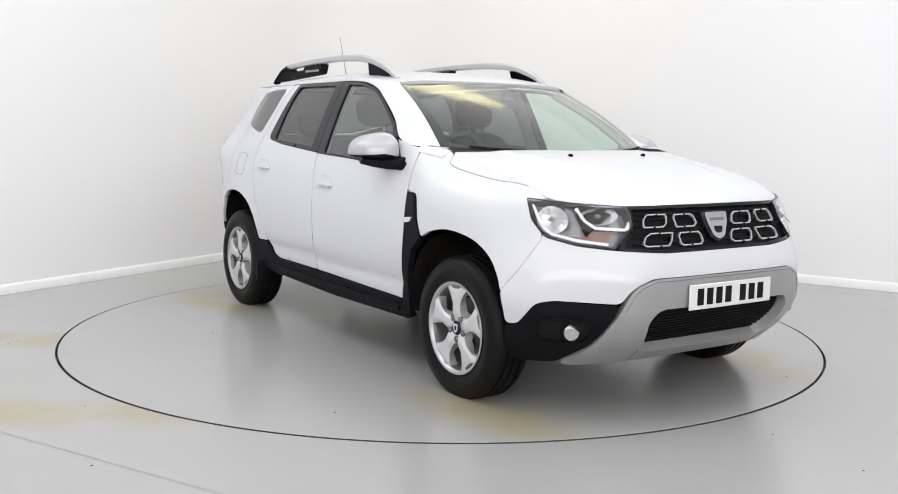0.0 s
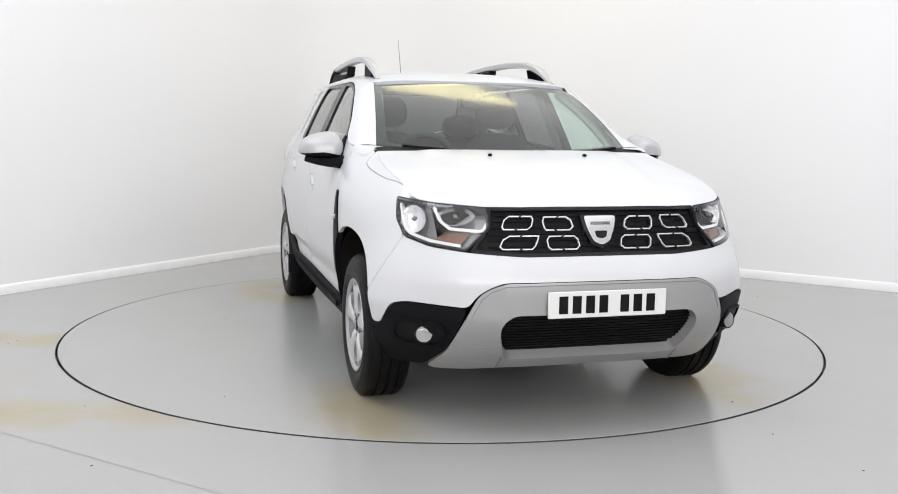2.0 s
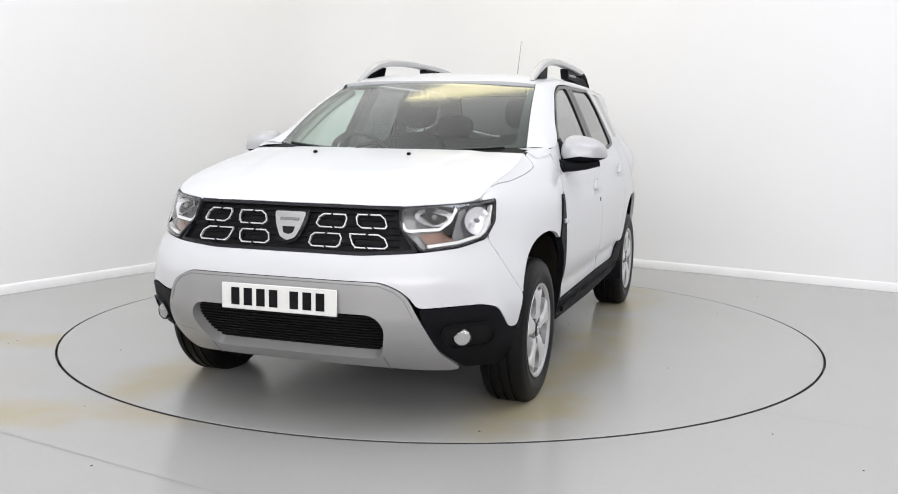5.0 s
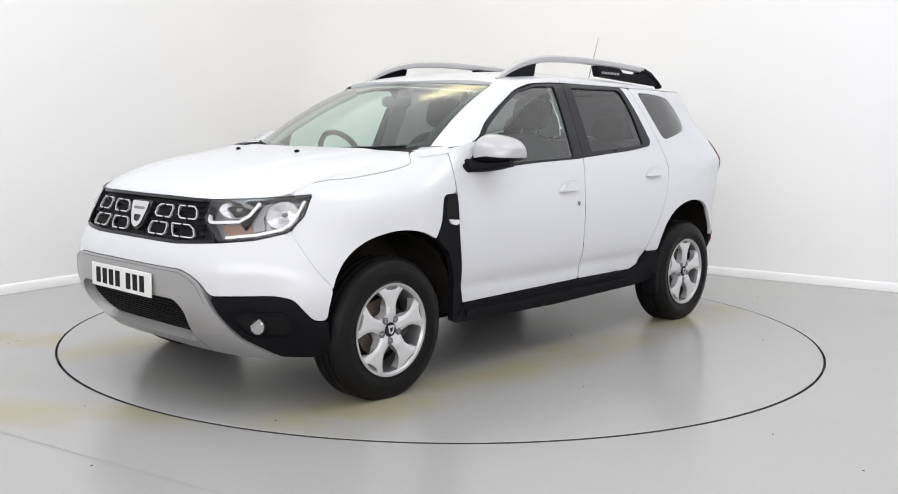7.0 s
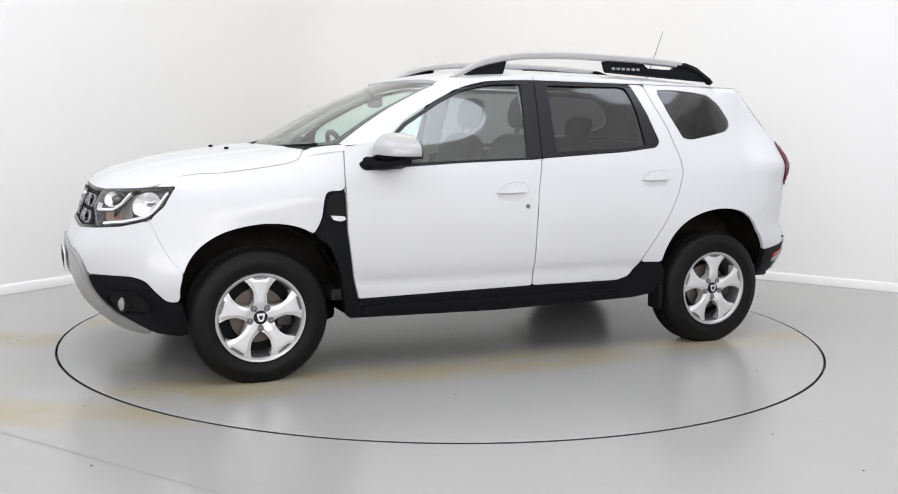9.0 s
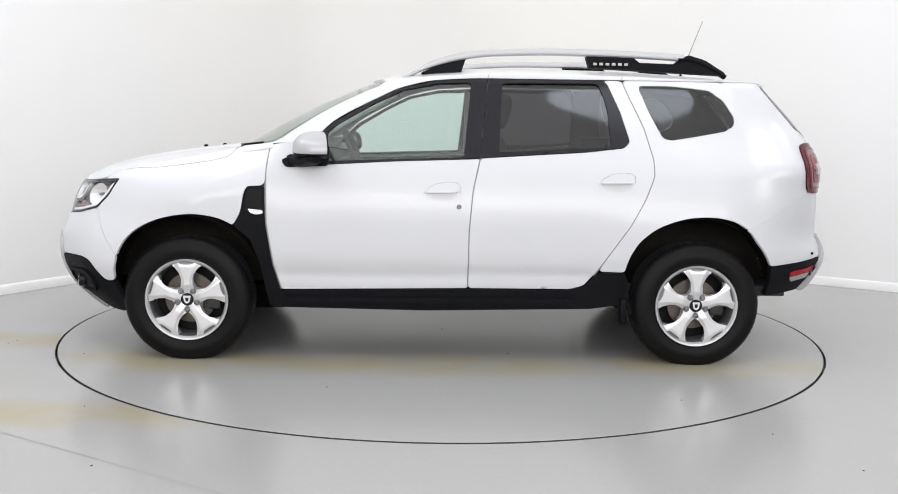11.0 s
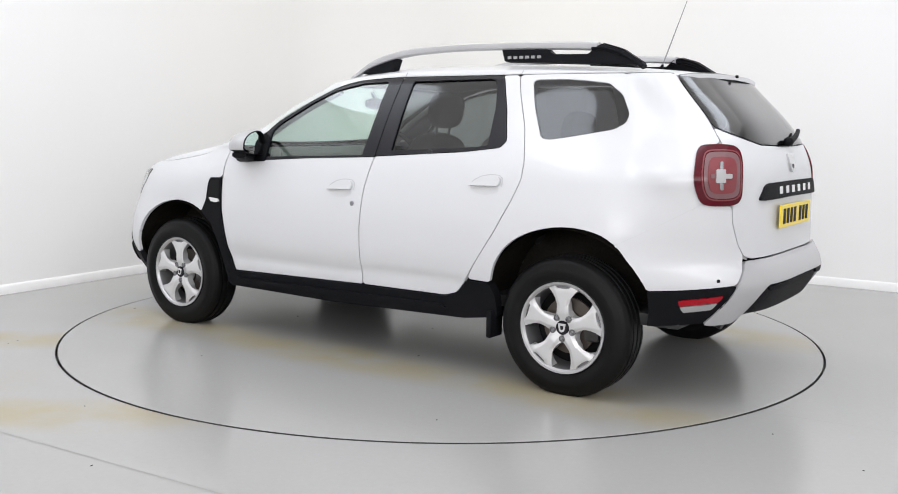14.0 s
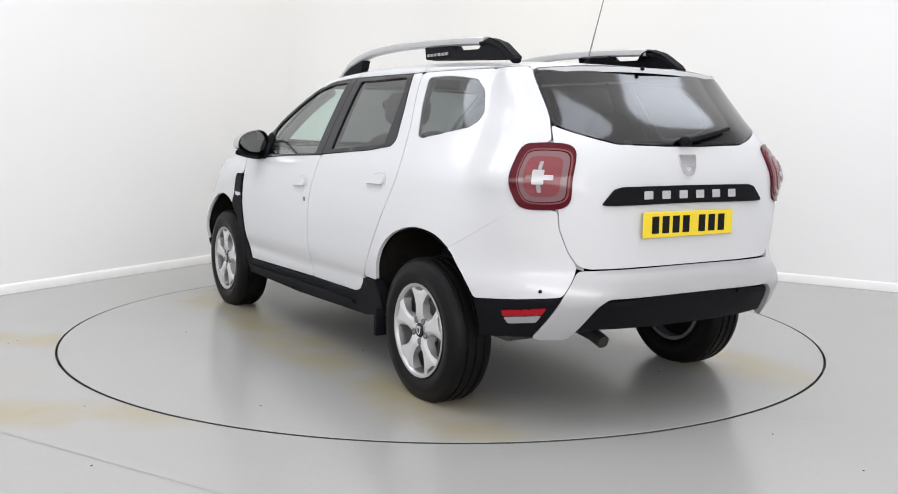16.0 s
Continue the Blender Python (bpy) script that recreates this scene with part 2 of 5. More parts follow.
def skin(s, z):
    """The body's outside at the length s round the plan (below 0 and above S_END on the right-hand side) and the height z."""
    sign = 1.0
    if s < 0:
        s, sign = -s, -1.0
    if s > S_END:
        s, sign = 2 * S_END - s, -1.0
    x, y = float(np.interp(s, RING_S, RING_X)), float(np.interp(s, RING_S, RING_Y))
    if x > X_FRONT:
        x = X_FRONT + (x - X_FRONT) * (curve(z, NOSE) - X_FRONT) / (2.155 - X_FRONT)
    elif x < X_REAR:
        x = X_REAR + (x - X_REAR) * (curve(z, TAIL) - X_REAR) / (-2.12 - X_REAR)
    y = y / 0.9 * width_at(x, z)
    if x < -1.5:
        deep = (x - X_REAR) / (curve(z, TAIL) - X_REAR)
        y *= 1 + curve(z, HIP) * ease((deep - 0.35) / 0.40) * (1 - 0.7 * ease((deep - 0.86) / 0.14))
    elif x > 1.35:
        deep = (x - X_FRONT) / (curve(z, NOSE) - X_FRONT)
        y *= 1 + curve(z, CHIN) * ease((deep - 0.28) / 0.32) * (1 - ease((deep - 0.70) / 0.20))
    return Vector((x, sign * y, z))


def s_of(x, z):
    """The length round the plan at which the skin lies at x, at the height z."""
    if x > X_FRONT:
        x = X_FRONT + (x - X_FRONT) * (2.155 - X_FRONT) / (curve(z, NOSE) - X_FRONT)
    elif x < X_REAR:
        x = X_REAR + (x - X_REAR) * (-2.12 - X_REAR) / (curve(z, TAIL) - X_REAR)
    return float(np.interp(-x, -RING_X, RING_S))


FOG_S = min((0.60 + 0.002 * i for i in range(160)), key=lambda s: abs(skin(s, 0.402).y - 0.700))
EDGE_X = [0.95 + 0.0275 * i for i in range(41)]
EDGE_Y = [skin(s_of(x, curve(x, WING_TOP)), curve(x, WING_TOP))[1] for x in EDGE_X]


def bonnet(x, y):
    top = curve(-x, ((-2.06, 0.900), (-2.035, 0.935), (-2.00, 0.965), (-1.93, 0.998), (-1.85, 1.022), (-1.70, 1.057), (-1.44, 1.102), (-1.15, 1.135), (-0.9, 1.15)))
    v = abs(y) / float(np.interp(x, EDGE_X, EDGE_Y))
    top += 0.008 * (1 - ease((abs(y) - 0.30 - 0.20 * (1.95 - x)) / 0.07)) * ease((2.02 - x) / 0.35)
    return Vector((x, y, top - (top - curve(x, WING_TOP)) * v ** 4.0))


def screen(u, v):
    """The windscreen: u from the bonnet up to the roof, v from -1 to 1 across."""
    low = Vector((1.175 - 0.275 * abs(v) ** 2.2, 0.684 * v, 1.122 + 0.035 * v * v))
    high = Vector((0.425 - 0.105 * v * v, 0.576 * v, 1.503 - 0.018 * v * v))
    p = low.lerp(high, u)
    bow = math.sin(math.pi * u) * 0.022
    return p + Vector((0.45 * bow, 0, 0.9 * bow))


def roof(x, y):
    top = curve(-x, ((-0.45, 1.503), (-0.30, 1.541), (-0.05, 1.577), (0.35, 1.597), (0.9, 1.591), (1.40, 1.566), (1.80, 1.526)))
    v = min(1.3, abs(y) / 0.64)
    return Vector((x, y, top - 0.030 * v ** 2 - 0.033 * v ** 6))
# ---- building helpers ----
def rounded(pts, r, n=5):
    """A closed outline with its corners rounded over the length r."""
    out = []
    m = len(pts)
    for i in range(m):
        a, b, c = (Vector(pts[j % m]) for j in (i - 1, i, i + 1))
        p = b + (a - b) * min(r / max((a - b).length, 1e-6), 0.5)
        q = b + (c - b) * min(r / max((c - b).length, 1e-6), 0.5)
        for k in range(n + 1):
            u = k / n
            out.append(p * (1 - u) ** 2 + b * 2 * u * (1 - u) + q * u * u)
    clean = [out[0]]
    for p in out[1:]:
        if (p - clean[-1]).length > 1e-4:
            clean.append(p)
    if (clean[0] - clean[-1]).length < 1e-4:
        clean.pop()
    return clean


def smooth(pts, n=4):
    """An open line of points drawn through by a smooth curve."""
    p = [Vector(q) for q in pts]
    p = [2 * p[0] - p[1]] + p + [2 * p[-1] - p[-2]]
    out = []
    for i in range(1, len(p) - 2):
        a, b, c, d = p[i - 1:i + 3]
        out += [tuple(0.5 * (2 * b + (c - a) * t + (2 * a - 5 * b + 4 * c - d) * t * t + (3 * b - a - 3 * c + d) * t ** 3)) for t in (j / n for j in range(n))]
    return out + [tuple(p[-2])]


def both(half, far=False):
    """A whole outline from the half on the car's left, over the middle of the nose or of the tail."""
    mid = 2 * S_END if far else 0.0
    return list(half) + [(mid - s, z) for s, z in reversed(half) if abs(mid - 2 * s) > 1e-6]


def dense(loop, step):
    out = []
    for i, a in enumerate(loop):
        b = loop[(i + 1) % len(loop)]
        k = max(1, int((b - a).length / step))
        out += [a.lerp(b, j / k) for j in range(k)]
    return out


def inside(px, py, loop):
    x, y = np.array([p[0] for p in loop]), np.array([p[1] for p in loop])
    x2, y2 = np.roll(x, -1), np.roll(y, -1)
    odd = np.zeros(len(px), bool)
    for a, b, c, d in zip(x, y, x2, y2):
        if b != d:
            odd ^= ((b > py) != (d > py)) & (px < (c - a) * (py - b) / (d - b) + a)
    return odd


def mirrored(fn):
    def other(a, b):
        p = fn(a, b)
        return Vector((p.x, -p.y, p.z))
    return other


def out_of_car(p):
    return p - Vector((min(1.2, max(-1.2, p.x)), 0, 0.65 if p.z < 1.2 else 0.9))


def patch_mesh(name, fn, loops, mat, step=0.04, off=0.0, thick=0.012, away=out_of_car):
    """A piece of the surface fn inside the first outline and outside the others, with its rim turned in."""
    loops = [dense(loop, step * 0.6) for loop in loops]
    flat = [p for loop in loops for p in loop]
    edges, k = [], 0
    for loop in loops:
        edges += [(k + i, k + (i + 1) % len(loop)) for i in range(len(loop))]
        k += len(loop)
    arr = np.array([tuple(p) for p in flat])
    lo, hi = arr.min(0), arr.max(0)
    gx, gy = np.meshgrid(np.arange(lo[0] + step / 2, hi[0], step), np.arange(lo[1] + step / 2, hi[1], step))
    gx, gy = gx.ravel(), gy.ravel()
    if len(gx):
        keep = inside(gx, gy, loops[0])
        for hole in loops[1:]:
            keep &= ~inside(gx, gy, hole)
        gx, gy = gx[keep], gy[keep]
    if len(gx):
        gap = np.sqrt(((gx[:, None] - arr[None, :, 0]) ** 2 + (gy[:, None] - arr[None, :, 1]) ** 2).min(1))
        gx, gy = gx[gap > step * 0.45], gy[gap > step * 0.45]
    pts = flat + [Vector((float(a), float(b))) for a, b in zip(gx, gy)]
    v2, _, tris, _, _, _ = delaunay_2d_cdt(pts, edges, [], 0, 1e-6)
    cen = np.array([((v2[f[0]] + v2[f[1]] + v2[f[2]]) / 3)[:] for f in tris])
    good = inside(cen[:, 0], cen[:, 1], loops[0])
    for hole in loops[1:]:
        good &= ~inside(cen[:, 0], cen[:, 1], hole)
    verts, normals = [], []
    e = 0.002
    for p in v2:
        a, b = p[0], p[1]
        n = (fn(a + e, b) - fn(a - e, b)).cross(fn(a, b + e) - fn(a, b - e))
        q = fn(a, b)
        n = n.normalized() if n.length > 1e-12 else away(q).normalized()
        if n.dot(away(q)) < 0:
            n = -n
        verts.append(q + n * off)
        normals.append(n)
    faces, count = [], {}
    for f, ok in zip(tris, good):
        if ok:
            a, b, c = f
            if (verts[b] - verts[a]).cross(verts[c] - verts[a]).dot(normals[a]) < 0:
                a, c = c, a
            faces.append((a, b, c))
            for i, j in ((a, b), (b, c), (c, a)):
                count[(i, j)] = 1
    rim = {}
    def at_rim(i):
        if i not in rim:
            rim[i] = len(verts)
            verts.extend((verts[i].copy(), verts[i] - normals[i] * thick))
            normals.extend((normals[i], normals[i]))
        return rim[i]
    if thick:
        for i, j in [e2 for e2 in count if (e2[1], e2[0]) not in count]:
            a, b = at_rim(i), at_rim(j)
            faces.append((b, a, a + 1, b + 1))
            side = (verts[b] - verts[a]).cross(normals[i])
            if side.length > 1e-9:
                side.normalize()
                for q in (a, a + 1, b, b + 1):
                    normals[q] = side
    used = sorted({i for f in faces for i in f})
    index = {i: k for k, i in enumerate(used)}
    me = bpy.data.meshes.new(name)
    me.from_pydata([verts[i][:] for i in used], [], [tuple(index[i] for i in f) for f in faces])
    me.shade_smooth()
    me.normals_split_custom_set_from_vertices([normals[i][:] for i in used])
    me.materials.append(mat)
    return me


def link(name, me, parent, label=""):
    ob = new(name, me)
    ob.parent = parent
    return tagged(ob, label)


def patch(name, fn, outline, mat, parent, r=0.01, holes=(), label="", **more):
    loops = [rounded(outline, r)] + [rounded(h, hr) for h, hr in holes]
    return link(name, patch_mesh(name, fn, loops, mat, **more), parent, label)


def part(name, bm, mat, parent, label="", smooth=True):
    """Links a bmesh as one mesh object under a thing or under a part."""
    bmesh.ops.recalc_face_normals(bm, faces=bm.faces)
    me = bpy.data.meshes.new(name)
    bm.to_mesh(me)
    bm.free()
    me.materials.append(mat)
    if smooth:
        me.shade_smooth()
        me.set_sharp_from_angle(angle=radians(38))
    return link(name, me, parent, label)


def lathe(profile, n, axis="y", closed=False):
    """Turns (radius, along) pairs round an axis."""
    bm = bmesh.new()
    rings = []
    for r, h in profile:
        ring = []
        for i in range(n):
            a = 2 * math.pi * i / n
            c, s = r * math.cos(a), r * math.sin(a)
            ring.append(bm.verts.new((c, h, s) if axis == "y" else (c, s, h) if axis == "z" else (h, c, s)))
        rings.append(ring)
    pairs = list(zip(rings, rings[1:])) + ([(rings[-1], rings[0])] if closed else [])
    for p, q in pairs:
        for i in range(n):
            bm.faces.new((p[i], p[(i + 1) % n], q[(i + 1) % n], q[i]))
    if not closed:
        for ring in (rings[0], rings[-1]):
            bm.faces.new(ring)
    return bm


def sweep(points, section, n=10, caps=True):
    """A tube along points; section(i) gives half width and half height, round a level side vector."""
    bm = bmesh.new()
    rings = []
    for i, p in enumerate(points):
        t = (points[min(i + 1, len(points) - 1)] - points[max(i - 1, 0)]).normalized()
        ref = Vector((0, 0, 1)) if abs(t.z) < 0.95 else Vector((1, 0, 0))
        side = t.cross(ref).normalized()
        top = side.cross(t)
        w, h = section(i / (len(points) - 1))
        ring = []
        for k in range(n):
            a = 2 * math.pi * k / n
            c, s = math.cos(a), math.sin(a)
            c, s = math.copysign(abs(c) ** 0.7, c), math.copysign(abs(s) ** 0.7, s)
            ring.append(bm.verts.new(p + side * w * c + top * h * s))
        rings.append(ring)
    for p, q in zip(rings, rings[1:]):
        for k in range(n):
            bm.faces.new((p[k], p[(k + 1) % n], q[(k + 1) % n], q[k]))
    if caps:
        bm.faces.new(rings[0])
        bm.faces.new(rings[-1])
    return bm


def block(x0, x1, y0, y1, z0, z1, bevel=0.01, segments=2):
    bm = bmesh.new()
    bmesh.ops.create_cube(bm, size=1)
    for v in bm.verts:
        v.co = ((x0 + x1) / 2 + v.co.x * (x1 - x0), (y0 + y1) / 2 + v.co.y * (y1 - y0), (z0 + z1) / 2 + v.co.z * (z1 - z0))
    if bevel:
        bmesh.ops.bevel(bm, geom=bm.edges[:], offset=bevel, segments=segments, profile=0.5, affect="EDGES")
    return bm


def pillow(centre, half, power=3.0, n=20, m=12):
    """A rounded body like a cushion: a superellipsoid."""
    bm = bmesh.new()
    def sp(v):
        return math.copysign(abs(v) ** (2 / power), v)
    rows = []
    for j in range(m + 1):
        b = -math.pi / 2 + math.pi * j / m
        rows.append([bm.verts.new((centre[0] + half[0] * sp(math.cos(b)) * sp(math.cos(2 * math.pi * i / n)),
                                   centre[1] + half[1] * sp(math.cos(b)) * sp(math.sin(2 * math.pi * i / n)),
                                   centre[2] + half[2] * sp(math.sin(b)))) for i in range(n)])
    for p, q in zip(rows, rows[1:]):
        for i in range(n):
            bm.faces.new((p[i], p[(i + 1) % n], q[(i + 1) % n], q[i]))
    bmesh.ops.remove_doubles(bm, verts=bm.verts, dist=1e-5)
    return bm


def grid_mesh(name, fn, us, vs, mat):
    verts = [tuple(fn(u, v)) for u in us for v in vs]
    n = len(vs)
    me = bpy.data.meshes.new(name)
    me.from_pydata(verts, [], [(i * n + j, i * n + j + 1, (i + 1) * n + j + 1, (i + 1) * n + j) for i in range(len(us) - 1) for j in range(n - 1)])
    me.materials.append(mat)
    me.shade_smooth()
    return me


def steps(a, b, n):
    return [a + (b - a) * i / (n - 1) for i in range(n)]
# ---- the studio ----
CORNER = Vector((-1.085, 4.52, 0))
LEFT_END, RIGHT_END = Vector((-6.63, -5.40, 0)), Vector((8.34, -1.34, 0))
BACK_R, BACK_L = Vector((8.34, -11.0, 0)), Vector((-6.63, -11.0, 0))


def cove():
    """The line of the two seamless walls: straight, round the coved corner, straight again."""
    u, w = (LEFT_END - CORNER).normalized(), (RIGHT_END - CORNER).normalized()
    half = math.acos(u.dot(w)) / 2
    r = 1.15 * math.tan(half)
    centre = CORNER + (u + w).normalized() * (r / math.sin(half))
    p, q = CORNER + u * 1.15, CORNER + w * 1.15
    a0, a1 = math.atan2(p.y - centre.y, p.x - centre.x), math.atan2(q.y - centre.y, q.x - centre.x)
    if a1 > a0:
        a1 -= 2 * math.pi
    return [LEFT_END] + [centre + Vector((r * math.cos(a), r * math.sin(a), 0)) for a in steps(a0, a1, 25)] + [RIGHT_END]


def extruded(line, prof):
    """A section (offset towards the left of the line, height) drawn along a level line."""
    bm = bmesh.new()
    rows = []
    for i, p in enumerate(line):
        d = (line[min(i + 1, len(line) - 1)] - line[max(i - 1, 0)]).normalized()
        n = Vector((-d.y, d.x, 0))
        rows.append([bm.verts.new(p + n * u + Vector((0, 0, z))) for u, z in prof])
    for a, b in zip(rows, rows[1:]):
        for j in range(len(prof)):
            k = (j + 1) % len(prof)
            bm.faces.new((a[j], a[k], b[k], b[j]))
    bm.faces.new(rows[0])
    bm.faces.new(rows[-1])
    return bm


COVE = cove()
tagged(part("wall_north", extruded(COVE, ((0, 0), (0, CEILING), (0.2, CEILING), (0.2, 0))), WALL_PAINT, None, "plain white studio wall with a coved corner"), kind="structure")
tagged(part("baseboard", extruded(COVE, ((-0.018, 0.001), (-0.018, 0.055), (-0.011, 0.066), (-0.006, 0.072), (0.0, 0.072), (0.0, 0.001))), SKIRTING_PAINT, None, "white painted skirting board along the wall"), kind="structure")
for name, line in (("wall_east", [RIGHT_END, BACK_R]), ("wall_south", [BACK_R, BACK_L]), ("wall_west", [BACK_L, LEFT_END])):
    tagged(part(name, extruded(line, ((0, 0), (0, CEILING), (0.2, CEILING), (0.2, 0))), WALL_PAINT, None, "plain white studio wall"), kind="structure")

# floor with a round well for the turntable
R_TABLE = 2.2292
bm = bmesh.new()
N = 160
ring = [bm.verts.new((2.2405 * math.cos(2 * math.pi * i / N), 2.2405 * math.sin(2 * math.pi * i / N), 0)) for i in range(N)]
wide = [bm.verts.new((14 * math.cos(2 * math.pi * i / N), 14 * math.sin(2 * math.pi * i / N), 0)) for i in range(N)]
deep = [bm.verts.new((v.co.x, v.co.y, -0.06)) for v in ring]
for i in range(N):
    j = (i + 1) % N
    bm.faces.new((ring[i], ring[j], wide[j], wide[i]))
    bm.faces.new((ring[j], ring[i], deep[i], deep[j]))
bm.faces.new(deep)
floor = tagged(part("floor", bm, FLOOR_PAINT, None, "glossy grey painted studio floor with tan tyre stains", smooth=False), kind="structure")
steel_edge = part("edge_trim", lathe(((2.2405, -0.02), (2.2422, -0.02), (2.2422, 0.001), (2.2405, 0.001)), 160, "z", True), EDGE_STEEL, floor)

tagged(part("ceiling", block(-7, 9, -11.2, 4.7, CEILING, CEILING + 0.2, 0), WALL_PAINT, None, "white studio ceiling", smooth=False), kind="structure")

# the disc that turns
turntable = tagged(part("turntable", lathe(((R_TABLE, -0.05), (R_TABLE, 0.0), (R_TABLE - 0.003, 0.003), (0.9, 0.003), (0.02, 0.003)), 160, "z"), TABLE_PAINT, None,
                   "flush round turntable painted grey like the floor"), category="turntable")
part("edge_band", lathe(((2.2284, -0.05), (2.2302, -0.05), (2.2302, 0.0015), (2.2284, 0.0015)), 160, "z", True), EDGE_STEEL, turntable)
SPECKS = ((0.0, 0.10, 0.012), (-0.36, 0.73, 0.014), (-0.63, -0.02, 0.010), (1.92, 0.84, 0.012), (0.55, 1.45, 0.008), (-1.1, 1.6, 0.009), (1.3, -1.4, 0.010), (-0.5, -1.3, 0.012), (-1.5, -0.4, 0.009), (0.9, 0.35, 0.010))


def speck(x, y, w, z, parent):
    ob = part("grit_speck", pillow((0, 0, 0), (w, w * 0.55, 0.0015), 2.2, 8, 4), GRIT, parent)
    ob.location, ob.rotation_euler = (x, y, z), (0, 0, x * 7)


def joint_line(p, q, z, half, parent):
    p, q = Vector((*p, z)), Vector((*q, z))
    d = (q - p).normalized()
    n = Vector((-d.y, d.x, 0)) * half
    bm = bmesh.new()
    bm.faces.new([bm.verts.new(v) for v in (p + n, p - n, q - n, q + n)])
    part("floor_joint", bm, JOINT, parent, "fine filled joint in the floor paint", smooth=False)


for x, y, w in SPECKS:
    speck(x, y, w * 0.6, 0.0040, turntable)
for x, y in ((-2.401, -0.709), (-2.382, -0.635), (-1.505, -1.846), (-1.186, -2.566), (1.429, -2.024), (1.635, -2.433), (2.35, 1.31)):
    speck(x, y, 0.006, 0.0012, floor)
for y in (-0.805, 1.205):
    half = math.sqrt(2.222 ** 2 - y * y)
    joint_line((-half, y), (half, y), 0.0042, 0.0012, turntable)
joint_line((-2.6, -1.709), (-0.5, -2.887), 0.0012, 0.0022, floor)
joint_line((1.455, -1.701), (3.4, -2.70), 0.0012, 0.0016, floor)
# ---- the car ----
car = tagged(new("car"), "white five-door compact SUV with black lower cladding on the turntable", "car")
car.scale = (1.0, 1.0, 0.988)
SIDES = ((1, skin), (-1, mirrored(skin)))


def pairwise(name, outline, mat, parents, **more):
    """The same piece on the car's left and right."""
    return [patch(name, fn, outline, mat, parents[i] if isinstance(parents, list) else parents, **more) for i, (_, fn) in enumerate(SIDES)]


def car_front():
    crest = [(s_of(x, curve(x, WING_TOP)), curve(x, WING_TOP)) for x in (1.785, 1.74, 1.70, 1.65, 1.60, 1.52, 1.45, 1.37, 1.30, 1.24, 1.18, 1.13, 1.085)]
    seam = [(0.848, 0.952), (0.862, 0.976), (0.890, 0.999), (0.99, 1.0135), (1.12, 1.018), (1.25, 1.031), (1.40, 1.047), (1.52, 1.063), (1.59, 1.077), (1.622, 1.096), (1.648, 1.126)]
    low_seam = [(s + 0.002, z - 0.003) for s, z in seam]
    corner = [(s_of(x, curve(x, WING_TOP)), curve(x, WING_TOP)) for x in (1.06, 1.0, 0.95)]
    pairwise("front_wing", [(0.955, 0.955)] + low_seam + corner + [(1.849, 1.152), (1.836, 1.018), (1.834, 0.935), (1.743, 0.933), (1.727, 0.896), (1.713, 0.799)] + smooth([(1.673, 0.728),
             (1.591, 0.763), (1.475, 0.781), (1.362, 0.775), (1.235, 0.745), (1.138, 0.687), (1.079, 0.606), (1.057, 0.560)]) + [(0.862, 0.798), (0.925, 0.866)], WHITE_PAINT, car, r=0.03, thick=0.018)
    lip = [skin(s, z) for s, z in ((0.0, 0.928), (0.15, 0.929), (0.27, 0.931), (0.40, 0.932), (0.525, 0.933), (0.63, 0.938), (0.727, 0.943), (0.80, 0.949))]
    bonnet_half = [(p.x - 0.002, p.y) for p in lip] + [(x, float(np.interp(x, EDGE_X, EDGE_Y)) - 0.0005) for x in (1.785, 1.74, 1.70, 1.65, 1.60, 1.52, 1.45, 1.37, 1.30, 1.24, 1.18, 1.13, 1.085)] + [(1.10, 0.60), (1.15, 0.35), (1.180, 0.0)]
    hood = patch("bonnet", bonnet, bonnet_half + [(x, -y) for x, y in reversed(bonnet_half[1:-1])], WHITE_PAINT, car, r=0.012, thick=0.012)
    pairwise("bonnet_flank", [(s, z - 0.0005) for s, z in crest[::-1]] + seam, WHITE_PAINT, hood, r=0.006, thick=0.015, step=0.02)
    for k, fn in SIDES:
        stroke("shut_line", fn, seam, 0.014, LINE_GREY, hood, off=-0.004, thick=0.0)
        stroke("bumper_seam", fn, [(0.857, 0.800), (1.056, 0.560)], 0.018, SHADED_WHITE, car, off=-0.003, thick=0.0)
    for y in (-0.241, 0.241):
        p = bonnet(1.374, y)
        part("washer_jet", pillow(p + Vector((0, 0, 0.004)), (0.013, 0.010, 0.009), 2.4, 10, 6), BLACK_PLASTIC, car)
    bumper = patch("front_bumper", skin, both([(0.0, 0.720), (0.33, 0.733), (0.525, 0.746), (0.58, 0.750), (0.726, 0.764), (0.861, 0.796), (1.0555, 0.5585), (1.035, 0.483), (1.021, 0.421), (0.962, 0.421),
                   (0.884, 0.522), (0.822, 0.538), (0.572, 0.531), (0.53, 0.585), (0.487, 0.613), (0.425, 0.636), (0.0, 0.641)][1:-1]), WHITE_PAINT, car, r=0.025, thick=0.018)
    trim = both([(0.42, 0.633), (0.487, 0.610), (0.53, 0.578), (0.568, 0.505), (0.60, 0.45), (0.655, 0.335), (0.742, 0.248), (0.70, 0.238), (0.427, 0.258)])
    mouth = both([(0.385, 0.505), (0.425, 0.480), (0.442, 0.440), (0.420, 0.352), (0.395, 0.306)])
